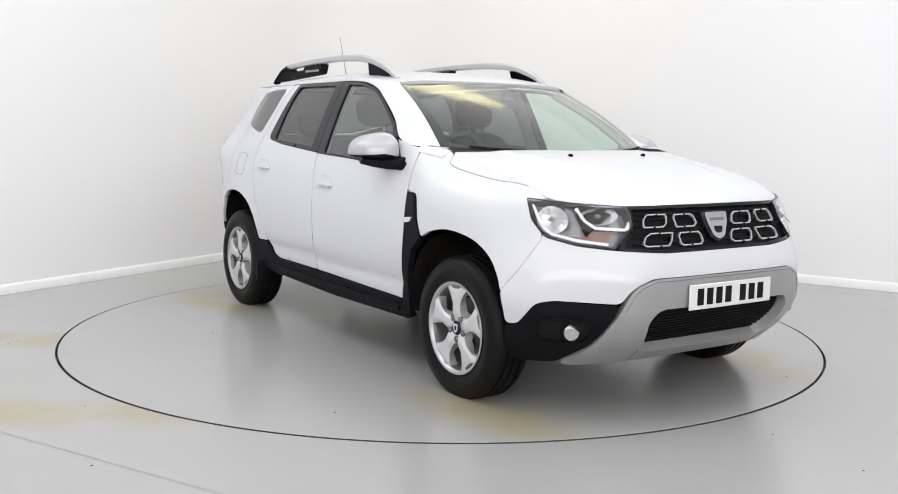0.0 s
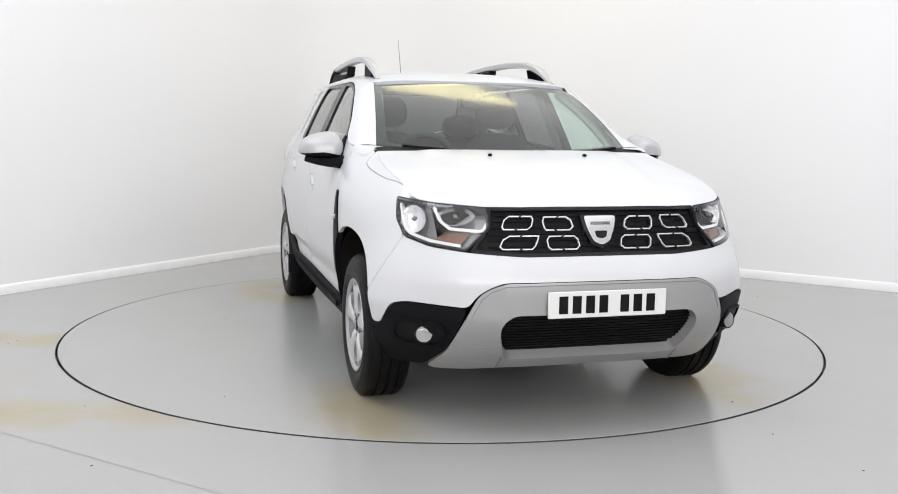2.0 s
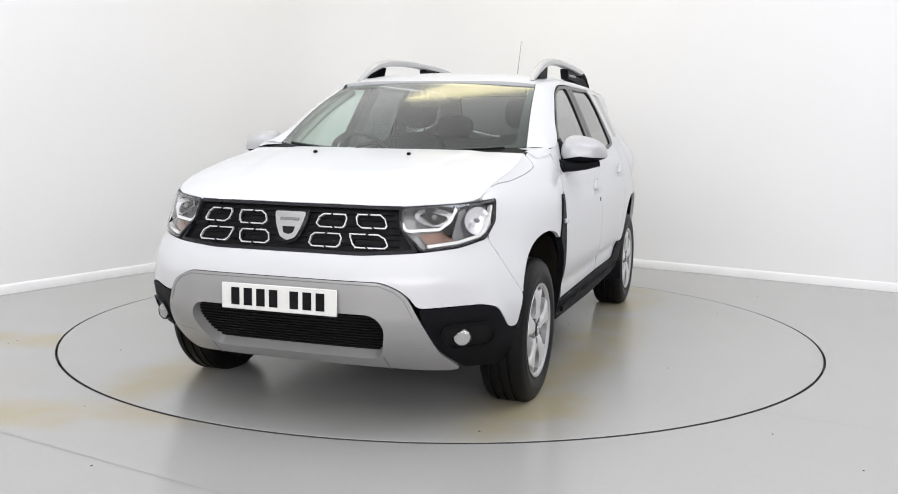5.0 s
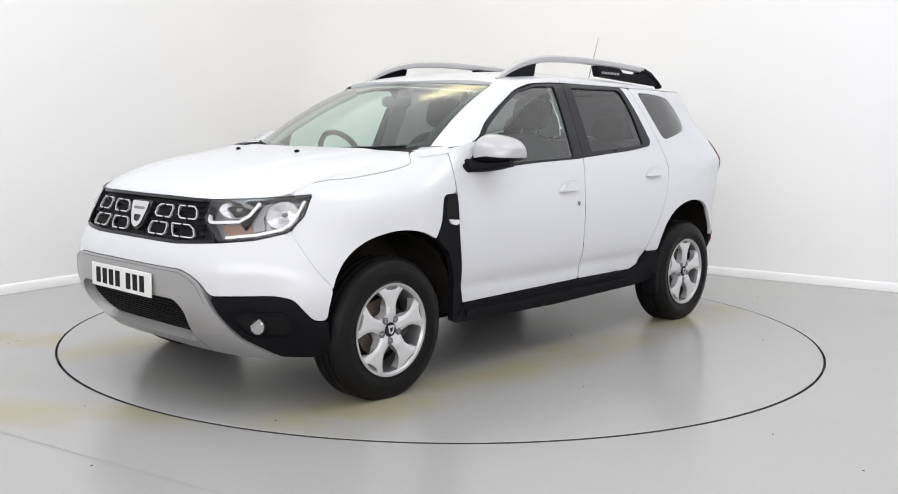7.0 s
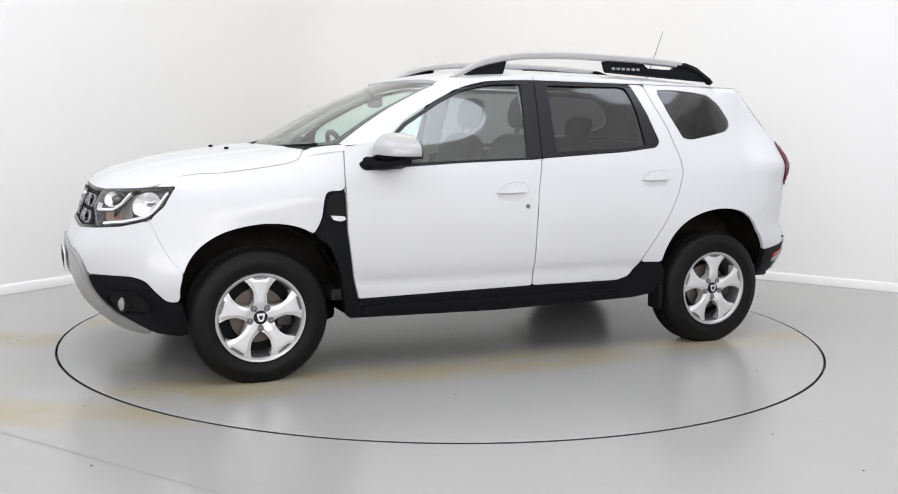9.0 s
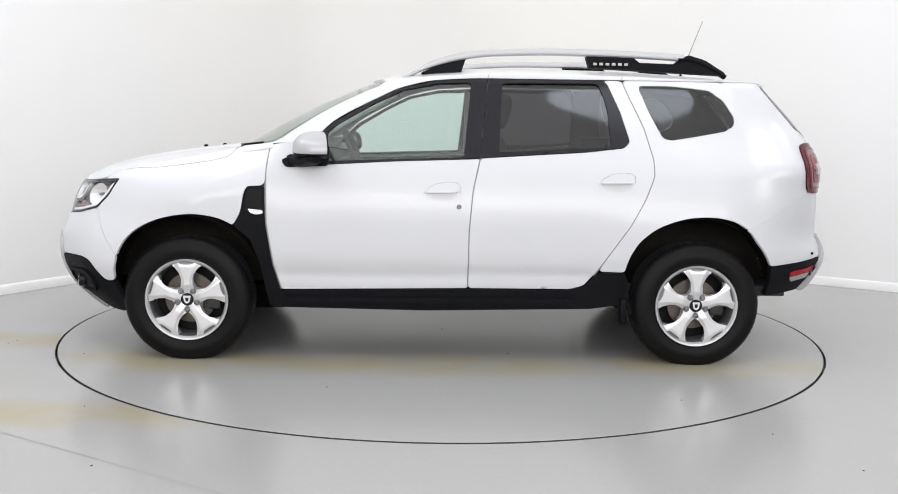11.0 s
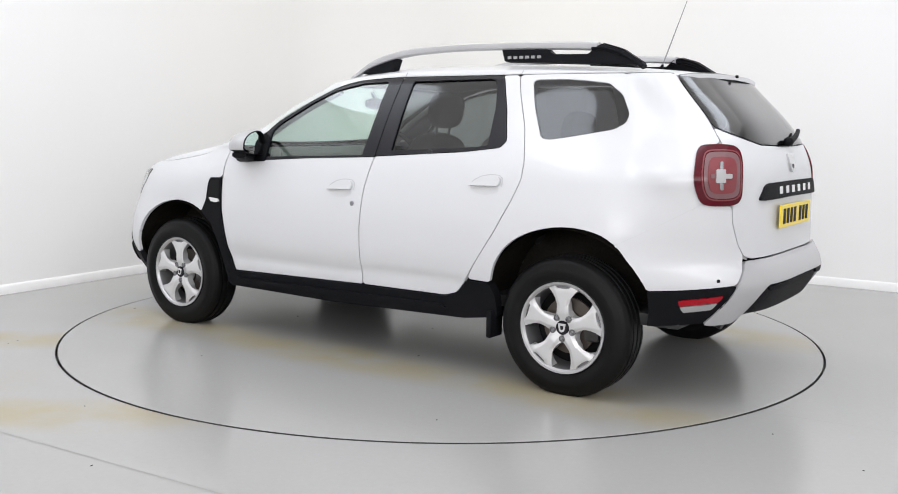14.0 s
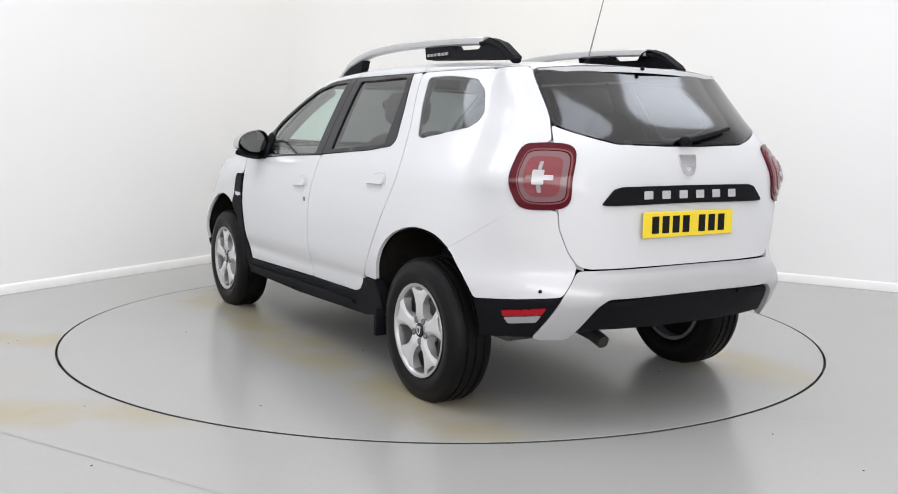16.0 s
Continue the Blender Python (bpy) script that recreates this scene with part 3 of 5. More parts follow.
    patch("skid_trim", skin, trim, SILVER_PAINT, bumper, r=0.03, holes=((mouth, 0.03),), off=0.014, thick=0.05, label="silver painted skid-plate trim")
    for k, fn in SIDES:
        patch("trim_groove", fn, [(0.47, 0.372), (0.60, 0.372), (0.60, 0.367), (0.47, 0.366)], SILVER_PAINT, bumper, r=0.002, off=0.0155, thick=0.002, step=0.02)
    bend = [(0.2, 0.624), (0.42, 0.622), (0.478, 0.600), (0.515, 0.570), (0.553, 0.497)]
    for k in (1, -1):
        # joints at the ends of the lower lip
        stroke("trim_joint", skin, [(k * 0.428, 0.252), (k * 0.416, 0.318)], 0.006, SILVER_DARK, bumper, off=0.0150, thick=0.001)
    # dark line painted as the shade of the trim's soft upper bevel
    stroke("trim_joint", skin, [(k * s, z) for k, line in ((-1, bend[::-1]), (1, bend)) for s, z in line], 0.003, SILVER_DARK, bumper, off=0.0148, thick=0.001)
    patch("air_intake", skin, both([(0.47, 0.53), (0.48, 0.280)]), DEEP_BLACK, bumper, r=0.02, off=-0.035, thick=0.01)
    for z in steps(0.312, 0.494, 13):
        patch("intake_slat", skin, both([(0.44, z + 0.0025), (0.44, z - 0.0025)]), DEEP_BLACK, bumper, r=0.001, off=-0.029, thick=0.006)
    corners = pairwise("lower_cladding", [(0.575, 0.526), (0.822, 0.533), (0.878, 0.520), (0.960, 0.417), (1.022, 0.417), (1.010, 0.33), (0.985, 0.262), (0.90, 0.243), (0.755, 0.243), (0.66, 0.338), (0.605, 0.452)], BLACK_PLASTIC, bumper, r=0.02, off=0.004, thick=0.03)
    for i, (k, fn) in enumerate(SIDES):
        patch("fog_bezel", fn, [(0.68, 0.455), (0.85, 0.460), (0.88, 0.405), (0.85, 0.357), (0.70, 0.352), (0.665, 0.405)], DEEP_BLACK, bumper, r=0.03, off=0.007, thick=0.004, step=0.025)
        stroke("bezel_rim", fn, rounded([(0.68, 0.455), (0.85, 0.460), (0.88, 0.405), (0.85, 0.357), (0.70, 0.352), (0.665, 0.405)], 0.03), 0.012, BLACK_PLASTIC, bumper, off=0.016, thick=0.012, closed=True)
        p = fn(FOG_S, 0.402)
        n = Vector((0.93, 0.36 * k, 0.02)).normalized()
        lamp = part("fog_lamp", lathe(((0.040, -0.02), (0.040, 0.006), (0.036, 0.010), (0.032, 0.004)), 28), GLOSS_BLACK, bumper, "round fog lamp with a clear lens")
        part("reflector", lathe(((0.034, 0.007), (0.027, 0.000), (0.014, -0.005), (0.003, -0.006)), 10), SILVER_PAINT, lamp)
        part("bulb", pillow((0, 0.000, 0), (0.008, 0.008, 0.009), 2.4, 12, 8), LAMP_LENS, lamp)
        part("bulb_hood", block(-0.0035, 0.0035, 0.0, 0.004, -0.028, 0.028, 0.001, 1), SILVER_DARK, lamp)
        part("lens", lathe(((0.034, 0.008), (0.028, 0.011), (0.016, 0.013), (0.003, 0.0135)), 28), CLEAR_GLASS, lamp)
        lamp.matrix_basis = Matrix.Translation(p + n * 0.014) @ n.to_track_quat("Y", "Z").to_matrix().to_4x4()
    return bumper


def stroke(name, fn, pts, width, mat, parent, off=0.0, thick=0.006, closed=False, label=""):
    """A raised narrow band along points of a surface."""
    pts = [Vector(p) for p in pts]
    n = len(pts)
    left, right = [], []
    for i, p in enumerate(pts):
        a, b = (pts[i - 1], pts[(i + 1) % n]) if closed else (pts[max(i - 1, 0)], pts[min(i + 1, n - 1)])
        d1, d2 = (p - a), (b - p)
        d = (d1.normalized() if d1.length else Vector((0, 0))) + (d2.normalized() if d2.length else Vector((0, 0)))
        d.normalize()
        m = Vector((-d.y, d.x)) * width / 2
        if d1.length and d2.length:
            m /= max(0.5, abs(d1.normalized().dot(d)))
        left.append(p + m)
        right.append(p - m)
    if closed:
        big, small = (left, right)
        area = sum(a.x * b.y - b.x * a.y for a, b in zip(big, big[1:] + big[:1]))
        area2 = sum(a.x * b.y - b.x * a.y for a, b in zip(small, small[1:] + small[:1]))
        if abs(area2) > abs(area):
            big, small = small, big
        loops = [big, small]
    else:
        loops = [left + right[::-1]]
    return link(name, patch_mesh(name, fn, loops, mat, step=0.03, off=off, thick=thick), parent, label)


def car_grille():
    grille = patch("front_grille", skin, both([(0.27, 0.924), (0.520, 0.921), (0.486, 0.846), (0.548, 0.760), (0.52, 0.752), (0.33, 0.740)]), DEEP_BLACK, car, r=0.012, off=-0.022, thick=0.03,
                   label="black front grille with chrome-edged cells")
    stroke("grille_surround", skin, both([(0.27, 0.926), (0.517, 0.925), (0.487, 0.846), (0.545, 0.760), (0.52, 0.754), (0.33, 0.742)]), 0.014, GLOSS_BLACK, grille, off=-0.004, thick=0.02, closed=True)
    for z in (0.752, 0.778, 0.803, 0.828, 0.853, 0.878, 0.902):
        stroke("grille_bar", skin, [(-0.48, z), (-0.2, z), (0.2, z), (0.48, z)], 0.007, BLACK_PLASTIC, grille, off=-0.012, thick=0.01)
    for s, z, w, slant in ((0.197, 0.866, 0.132, 0.012), (0.372, 0.869, 0.128, 0.0), (0.166, 0.789, 0.138, 0.004), (0.347, 0.791, 0.150, -0.014)):
        for k in (1, -1):
            h, c = 0.026, 0.014
            cell = [(-w / 2 + c + slant, h), (w / 2 - c + slant, h), (w / 2, h * 0.4), (w / 2 - 0.002 - slant, -h * 0.6), (w / 2 - c - slant, -h), (-w / 2 + c - slant, -h), (-w / 2 - slant, -h * 0.5), (-w / 2 + 0.002, h * 0.5)]
            cell = [Vector((k * (s + a), z + b)) for a, b in cell]
            stroke("chrome_cell", skin, cell, 0.0050, BRIGHT_CHROME, grille, off=-0.003, thick=0.010, closed=True)
            for zz in (1, -1):
                stroke("cell_break", skin, [(k * s - 0.006, z + zz * (h - 0.006)), (k * s + 0.006, z + zz * (h + 0.006))], 0.007, DEEP_BLACK, grille, off=-0.001, thick=0.01)
    for k in (1, -1):
        for s, z in ((0.283, 0.866), (0.255, 0.789), (0.45, 0.83)):
            stroke("grille_link", skin, [(k * (s - 0.035), z), (k * (s + 0.035), z)], 0.02, BLACK_PLASTIC, grille, off=-0.008, thick=0.012)
    shield = [(-0.078, 0.892), (0.078, 0.892), (0.062, 0.845), (0.036, 0.790), (0.0, 0.774), (-0.036, 0.790), (-0.062, 0.845)]
    patch("badge_plinth", skin, [(s * 1.18, 0.838 + (z - 0.838) * 1.15) for s, z in shield], GLOSS_BLACK, grille, r=0.012, off=0.000, thick=0.02, step=0.02)
    patch("front_badge", skin, shield, CHROME, grille, r=0.014, holes=(([(-0.030, 0.832), (0.030, 0.832), (0.022, 0.806), (0.0, 0.800), (-0.022, 0.806)], 0.006),), off=0.012, thick=0.014, step=0.02, label="plain chrome shield badge")
    stroke("badge_line", skin, [(-0.045, 0.862), (0.045, 0.862)], 0.012, SILVER_DARK, grille, off=0.0135, thick=0.002)


HEADLIGHT = [(0.525, 0.923), (0.727, 0.935), (0.948, 0.950), (0.920, 0.866), (0.852, 0.800), (0.726, 0.771), (0.572, 0.757), (0.484, 0.846)]


def car_headlights():
    for k, fn in SIDES:
        lamp = patch("headlight", fn, HEADLIGHT, LAMP_BED, car, r=0.012, off=-0.055, thick=0.01, step=0.03, label="clear headlight with chrome reflectors and white light bars")
        loop = rounded(HEADLIGHT, 0.012)
        stroke("headlight_rim", fn, loop, 0.011, GLOSS_BLACK, lamp, off=0.001, thick=0.055, closed=True)
        for s, z, a, b in ((0.826, 0.868, 0.072, 0.058), (0.632, 0.886, 0.076, 0.036)):
            def bowl(u, v, s=s, z=z, a=a, b=b):
                q = fn(s + a * v * math.cos(u), z + b * v * math.sin(u))
                d = Vector((0.8, 0.55 * k, 0))
                return q - d * (0.006 + 0.05 * (1 - v ** 2))
            link("reflector", grid_mesh("reflector", bowl, steps(0, 2 * math.pi, 15), [0.10, 0.32, 0.56, 0.8, 1.0], REFLECTOR), lamp).data.shade_flat()
            q = fn(s, z) - Vector((0.8, 0.55 * k, 0)) * 0.028
            part("bulb", pillow(q, (0.016, 0.010, 0.010), 2.2, 12, 8), SILVER_DARK, lamp)
        stroke("light_bar", fn, [(0.500, 0.868), (0.503, 0.842), (0.520, 0.835), (0.645, 0.842), (0.685, 0.868), (0.722, 0.923)], 0.012, LIGHT_GUIDE, lamp, off=-0.006, thick=0.02)
        stroke("light_bar", fn, [(0.595, 0.775), (0.726, 0.789), (0.830, 0.812), (0.862, 0.834), (0.892, 0.872), (0.922, 0.930)], 0.012, LIGHT_GUIDE, lamp, off=-0.006, thick=0.02)
        patch("divider", fn, [(0.700, 0.86), (0.745, 0.928), (0.775, 0.928), (0.745, 0.86), (0.76, 0.81), (0.71, 0.80)], SILVER_DARK, lamp, r=0.01, off=-0.022, thick=0.02, step=0.02)
        patch("turn_signal", fn, [(0.560, 0.826), (0.700, 0.834), (0.72, 0.800), (0.600, 0.784)], AMBER, lamp, r=0.008, off=-0.026, thick=0.01, step=0.025, label="amber turn signal")
        for j in range(3):
            stroke("signal_rib", fn, [(0.585, 0.795 + 0.012 * j), (0.70, 0.805 + 0.012 * j)], 0.004, AMBER, lamp, off=-0.022, thick=0.004)
        patch("lens", fn, HEADLIGHT, CLEAR_GLASS, lamp, r=0.012, off=0.003, thick=0.0, step=0.03)


REAR_ARCH = smooth([(3.706, 0.502), (3.733, 0.590), (3.787, 0.674), (3.88, 0.745), (4.01, 0.790), (4.143, 0.802), (4.267, 0.782), (4.349, 0.736), (4.393, 0.688), (4.427, 0.630), (4.456, 0.570)])


def car_sides():
    doors = pairwise("front_door", [(1.855, 1.146), (1.842, 1.018), (1.846, 0.739), (1.882, 0.507), (1.918, 0.386), (2.886, 0.404), (2.889, 0.711), (2.906, 0.92), (2.941, 1.086),
                     (2.5, 1.068), (1.985, 1.036), (2.086, 1.186), (2.02, 1.176), (1.94, 1.160)], WHITE_PAINT, car, r=0.008, thick=0.02)
    rears = pairwise("rear_door", [(2.893, 0.404), (3.43, 0.406), (3.50, 0.428), (3.541, 0.478), (3.615, 0.585), (3.727, 0.750), (3.805, 0.895), (3.849, 1.008), (3.847, 1.092), (3.803, 1.260), (3.728, 1.433), (3.698, 1.513),
                     (3.606, 1.513), (3.624, 1.494), (3.685, 1.345), (3.730, 1.187), (3.70, 1.153), (3.497, 1.128), (2.949, 1.090), (2.912, 0.92), (2.895, 0.711)], WHITE_PAINT, car, r=0.02, thick=0.02)
    pairwise("window_trim", [(1.972, 1.042), (2.095, 1.195), (2.18, 1.270), (2.386, 1.388), (2.53, 1.457), (2.72, 1.498), (2.985, 1.512), (2.962, 1.30), (2.944, 1.091)], GLOSS_BLACK, doors, r=0.012, off=0.002, thick=0.015,
             holes=(([(2.150, 1.066), (2.150, 1.215), (2.20, 1.260), (2.396, 1.376), (2.54, 1.445), (2.72, 1.484), (2.896, 1.491), (2.885, 1.36), (2.859, 1.094)], 0.012),))
    pairwise("window_trim", [(2.990, 1.512), (3.600, 1.512), (3.620, 1.492), (3.681, 1.345), (3.726, 1.187), (3.698, 1.157), (3.497, 1.132), (2.950, 1.094), (2.966, 1.30)], GLOSS_BLACK, rears, r=0.012, off=0.002, thick=0.015,
             holes=(([(3.063, 1.490), (3.542, 1.496), (3.575, 1.488), (3.602, 1.42), (3.618, 1.345), (3.628, 1.165), (3.56, 1.154), (3.044, 1.122), (3.05, 1.30)], 0.012),))
    pairwise("window_pane", [(2.140, 1.060), (2.140, 1.222), (2.195, 1.266), (2.39, 1.384), (2.535, 1.451), (2.72, 1.490), (2.902, 1.496), (2.870, 1.088)], GREEN_GLASS, doors, r=0.01, off=-0.006, thick=0.0)
    pairwise("window_pane", [(3.055, 1.497), (3.555, 1.502), (3.60, 1.48), (3.70, 1.19), (3.60, 1.150), (3.036, 1.114)], PRIVACY_GLASS, rears, r=0.01, off=-0.006, thick=0.0)
    pairwise("door_card", [(1.90, 1.13), (1.88, 0.50), (1.95, 0.40), (2.87, 0.41), (2.92, 1.088), (2.5, 1.066), (2.1, 1.055)], CABIN_DARK, doors, r=0.02, off=-0.06, thick=0.0, step=0.07)
    pairwise("door_card", [(2.92, 0.42), (3.45, 0.43), (3.70, 0.80), (3.80, 1.0), (3.70, 1.150), (3.5, 1.130), (2.96, 1.09)], CABIN_DARK, rears, r=0.02, off=-0.06, thick=0.0, step=0.07)
    for group, base_s, base_z in ((doors, 2.653, 0.906), (rears, 3.562, 0.966)):
        for i, (k, fn) in enumerate(SIDES):
            # flat patch coloured as the shade under the handle
            patch("handle_cup", fn, [(base_s, base_z - 0.002), (base_s + 0.180, base_z + 0.002), (base_s + 0.165, base_z - 0.030), (base_s + 0.09, base_z - 0.042), (base_s + 0.03, base_z - 0.028)], SHADED_WHITE, group[i], r=0.03, off=0.0006, thick=0.002, step=0.02)
            patch("door_handle", fn, [(base_s, base_z), (base_s + 0.181, base_z + 0.004), (base_s + 0.181, base_z + 0.045), (base_s + 0.15, base_z + 0.051), (base_s + 0.095, base_z + 0.047), (base_s + 0.045, base_z + 0.026)], WHITE_PAINT, group[i], r=0.018, off=0.017, thick=0.017, step=0.02)
            # thin grey line drawn for the shade along the recess's edge
            stroke("handle_edge", fn, [(base_s + a, base_z + b) for a, b in ((0.0, -0.002), (0.025, 0.028), (0.065, 0.050), (0.12, 0.060), (0.168, 0.057), (0.189, 0.042), (0.190, 0.002))], 0.0018, LINE_GREY, group[i], off=0.0006, thick=0.001)
    q = skin(2.838, 0.838)
    part("door_lock", lathe(((0.013, -0.004), (0.013, 0.002), (0.010, 0.004), (0.003, 0.003)), 16), SILVER_DARK, doors[0]).location = q
    quarters = pairwise("rear_quarter", [(3.704, 1.515), (3.734, 1.433), (3.809, 1.26), (3.853, 1.092), (3.855, 1.008), (3.811, 0.895), (3.733, 0.75), (3.62, 0.585), (3.572, 0.505)] + REAR_ARCH[:29] + [(4.553, 0.840), (4.735, 0.935), (4.718, 1.03), (4.712, 1.15), (4.735, 1.180), (4.836, 1.200), (4.809, 1.270), (4.792, 1.387), (4.785, 1.487), (4.778, 1.514)],
                        WHITE_PAINT, car, r=0.025, thick=0.018,
                        holes=(([(3.788, 1.474), (3.80, 1.489), (3.95, 1.490), (4.245, 1.468), (4.335, 1.415), (4.364, 1.324), (4.339, 1.280), (4.275, 1.250), (3.95, 1.197), (3.905, 1.206), (3.836, 1.347)], 0.02),))
    pairwise("quarter_pane", [(3.792, 1.474), (3.802, 1.486), (3.95, 1.487), (4.245, 1.465), (4.332, 1.414), (4.361, 1.324), (4.337, 1.283), (4.274, 1.253), (3.95, 1.200), (3.908, 1.209), (3.839, 1.347)], PRIVACY_GLASS, quarters, r=0.02, off=-0.002, thick=0.0)
    fn = mirrored(skin)
    stroke("fuel_flap_gap", fn, rounded([(3.985, 1.055), (4.135, 1.060), (4.15, 0.915), (4.0, 0.908)], 0.03), 0.004, LINE_GREY, quarters[1], off=0.0008, thick=0.001, closed=True)
    vents = pairwise("wing_vent", [(1.677, 0.725), (1.718, 0.799), (1.732, 0.896), (1.746, 0.931), (1.832, 0.932), (1.838, 0.739), (1.874, 0.507), (1.910, 0.383), (1.925, 0.30), (1.853, 0.296), (1.834, 0.391), (1.806, 0.541), (1.758, 0.658)], BLACK_PLASTIC, car, r=0.012, off=0.006, thick=0.03, label="black wing vent with side repeater")
    pairwise("vent_inset", [(1.742, 0.885), (1.756, 0.917), (1.822, 0.917), (1.826, 0.80), (1.736, 0.80)], DEEP_BLACK, vents, r=0.008, off=0.008, thick=0.002, step=0.03)
    pairwise("side_repeater", [(1.752, 0.815), (1.824, 0.808), (1.830, 0.792), (1.800, 0.784), (1.765, 0.793)], LAMP_LENS, vents, r=0.008, off=0.016, thick=0.01, step=0.02)
    sills = pairwise("sill_cladding", [(1.862, 0.290), (1.917, 0.380), (2.889, 0.400), (3.43, 0.401), (3.503, 0.422), (3.568, 0.497), (3.704, 0.499), (3.735, 0.44), (3.74, 0.330), (3.54, 0.300), (2.68, 0.280)], BLACK_PLASTIC, car, r=0.015, off=0.010, thick=0.05)
    pairwise("sill_step", [(1.93, 0.348), (2.6, 0.352), (3.40, 0.360), (3.44, 0.345), (3.40, 0.330), (2.6, 0.322), (1.94, 0.318)], BLACK_PLASTIC, sills, r=0.012, off=0.026, thick=0.02)
    for k in (1, -1):
        part("mud_flap", block(-0.965, -0.935, k * 0.845 - 0.06, k * 0.845 + 0.05, 0.225, 0.36, 0.008), BLACK_PLASTIC, sills[0 if k > 0 else 1])
    # pillars and the roof's edges
    def edge_z(x):
        return curve(-x, ((-0.905, 1.152), (-0.80, 1.163), (-0.72, 1.180), (-0.66, 1.206), (-0.58, 1.277), (-0.37, 1.395), (-0.22, 1.464), (-0.03, 1.505), (0.25, 1.518), (1.7, 1.517)))
    def strip(x, v):
        z = edge_z(x)
        o = skin(s_of(x, z), z)
        if x > 0.32:
            i = screen((0.90 - x) / 0.58, 1.0)
        else:
            i = roof(x, 0.578 + 0.012 * ease((0.32 - x) / 0.4) - 0.045 * ease((-x - 1.2) / 0.5))
        p = o.lerp(i, v)
        return p + Vector((0, 0.75, 0.65)) * 0.035 * v * (1 - v)
    xs = steps(0.905, -1.70, 90)
    for k in (1, -1):
        fn = strip if k > 0 else mirrored(strip)
        link("roof_side", grid_mesh("roof_side", fn, xs, steps(0, 1, 7), WHITE_PAINT), car)
        for x in (skin(2.987, 1.50).x, skin(3.702, 1.50).x):
            stroke("shut_line", fn, [(x, 0.0), (x - 0.004, 0.25), (x - 0.006, 0.55)], 0.0035, LINE_GREY, car, off=0.0012, thick=0.0)
    def corner(x, v):
        z = curve(x, WING_TOP)
        low = z - 0.030
        if v < 0.25:
            h = low + (z - low) * v / 0.25
            return skin(s_of(x, h), h) + Vector((0, 0.0025, 0.001))
        o = skin(s_of(x, z), z) + Vector((0, 0.0025, 0.001))
        i = screen(0.0, min(1.0, max(0.0, (1.175 - x) / 0.275)) ** (1 / 2.2)) + Vector((0, 0, -0.004))
        return o.lerp(i.lerp(o + Vector((0, -0.02, 0.002)), ease((x - 0.905) / 0.13)), (v - 0.25) / 0.75)
    for k in (1, -1):
        link("scuttle_corner", grid_mesh("scuttle_corner", corner if k > 0 else mirrored(corner), steps(0.895, 1.06, 14), steps(0, 1, 9), WHITE_PAINT), car)
    return doors


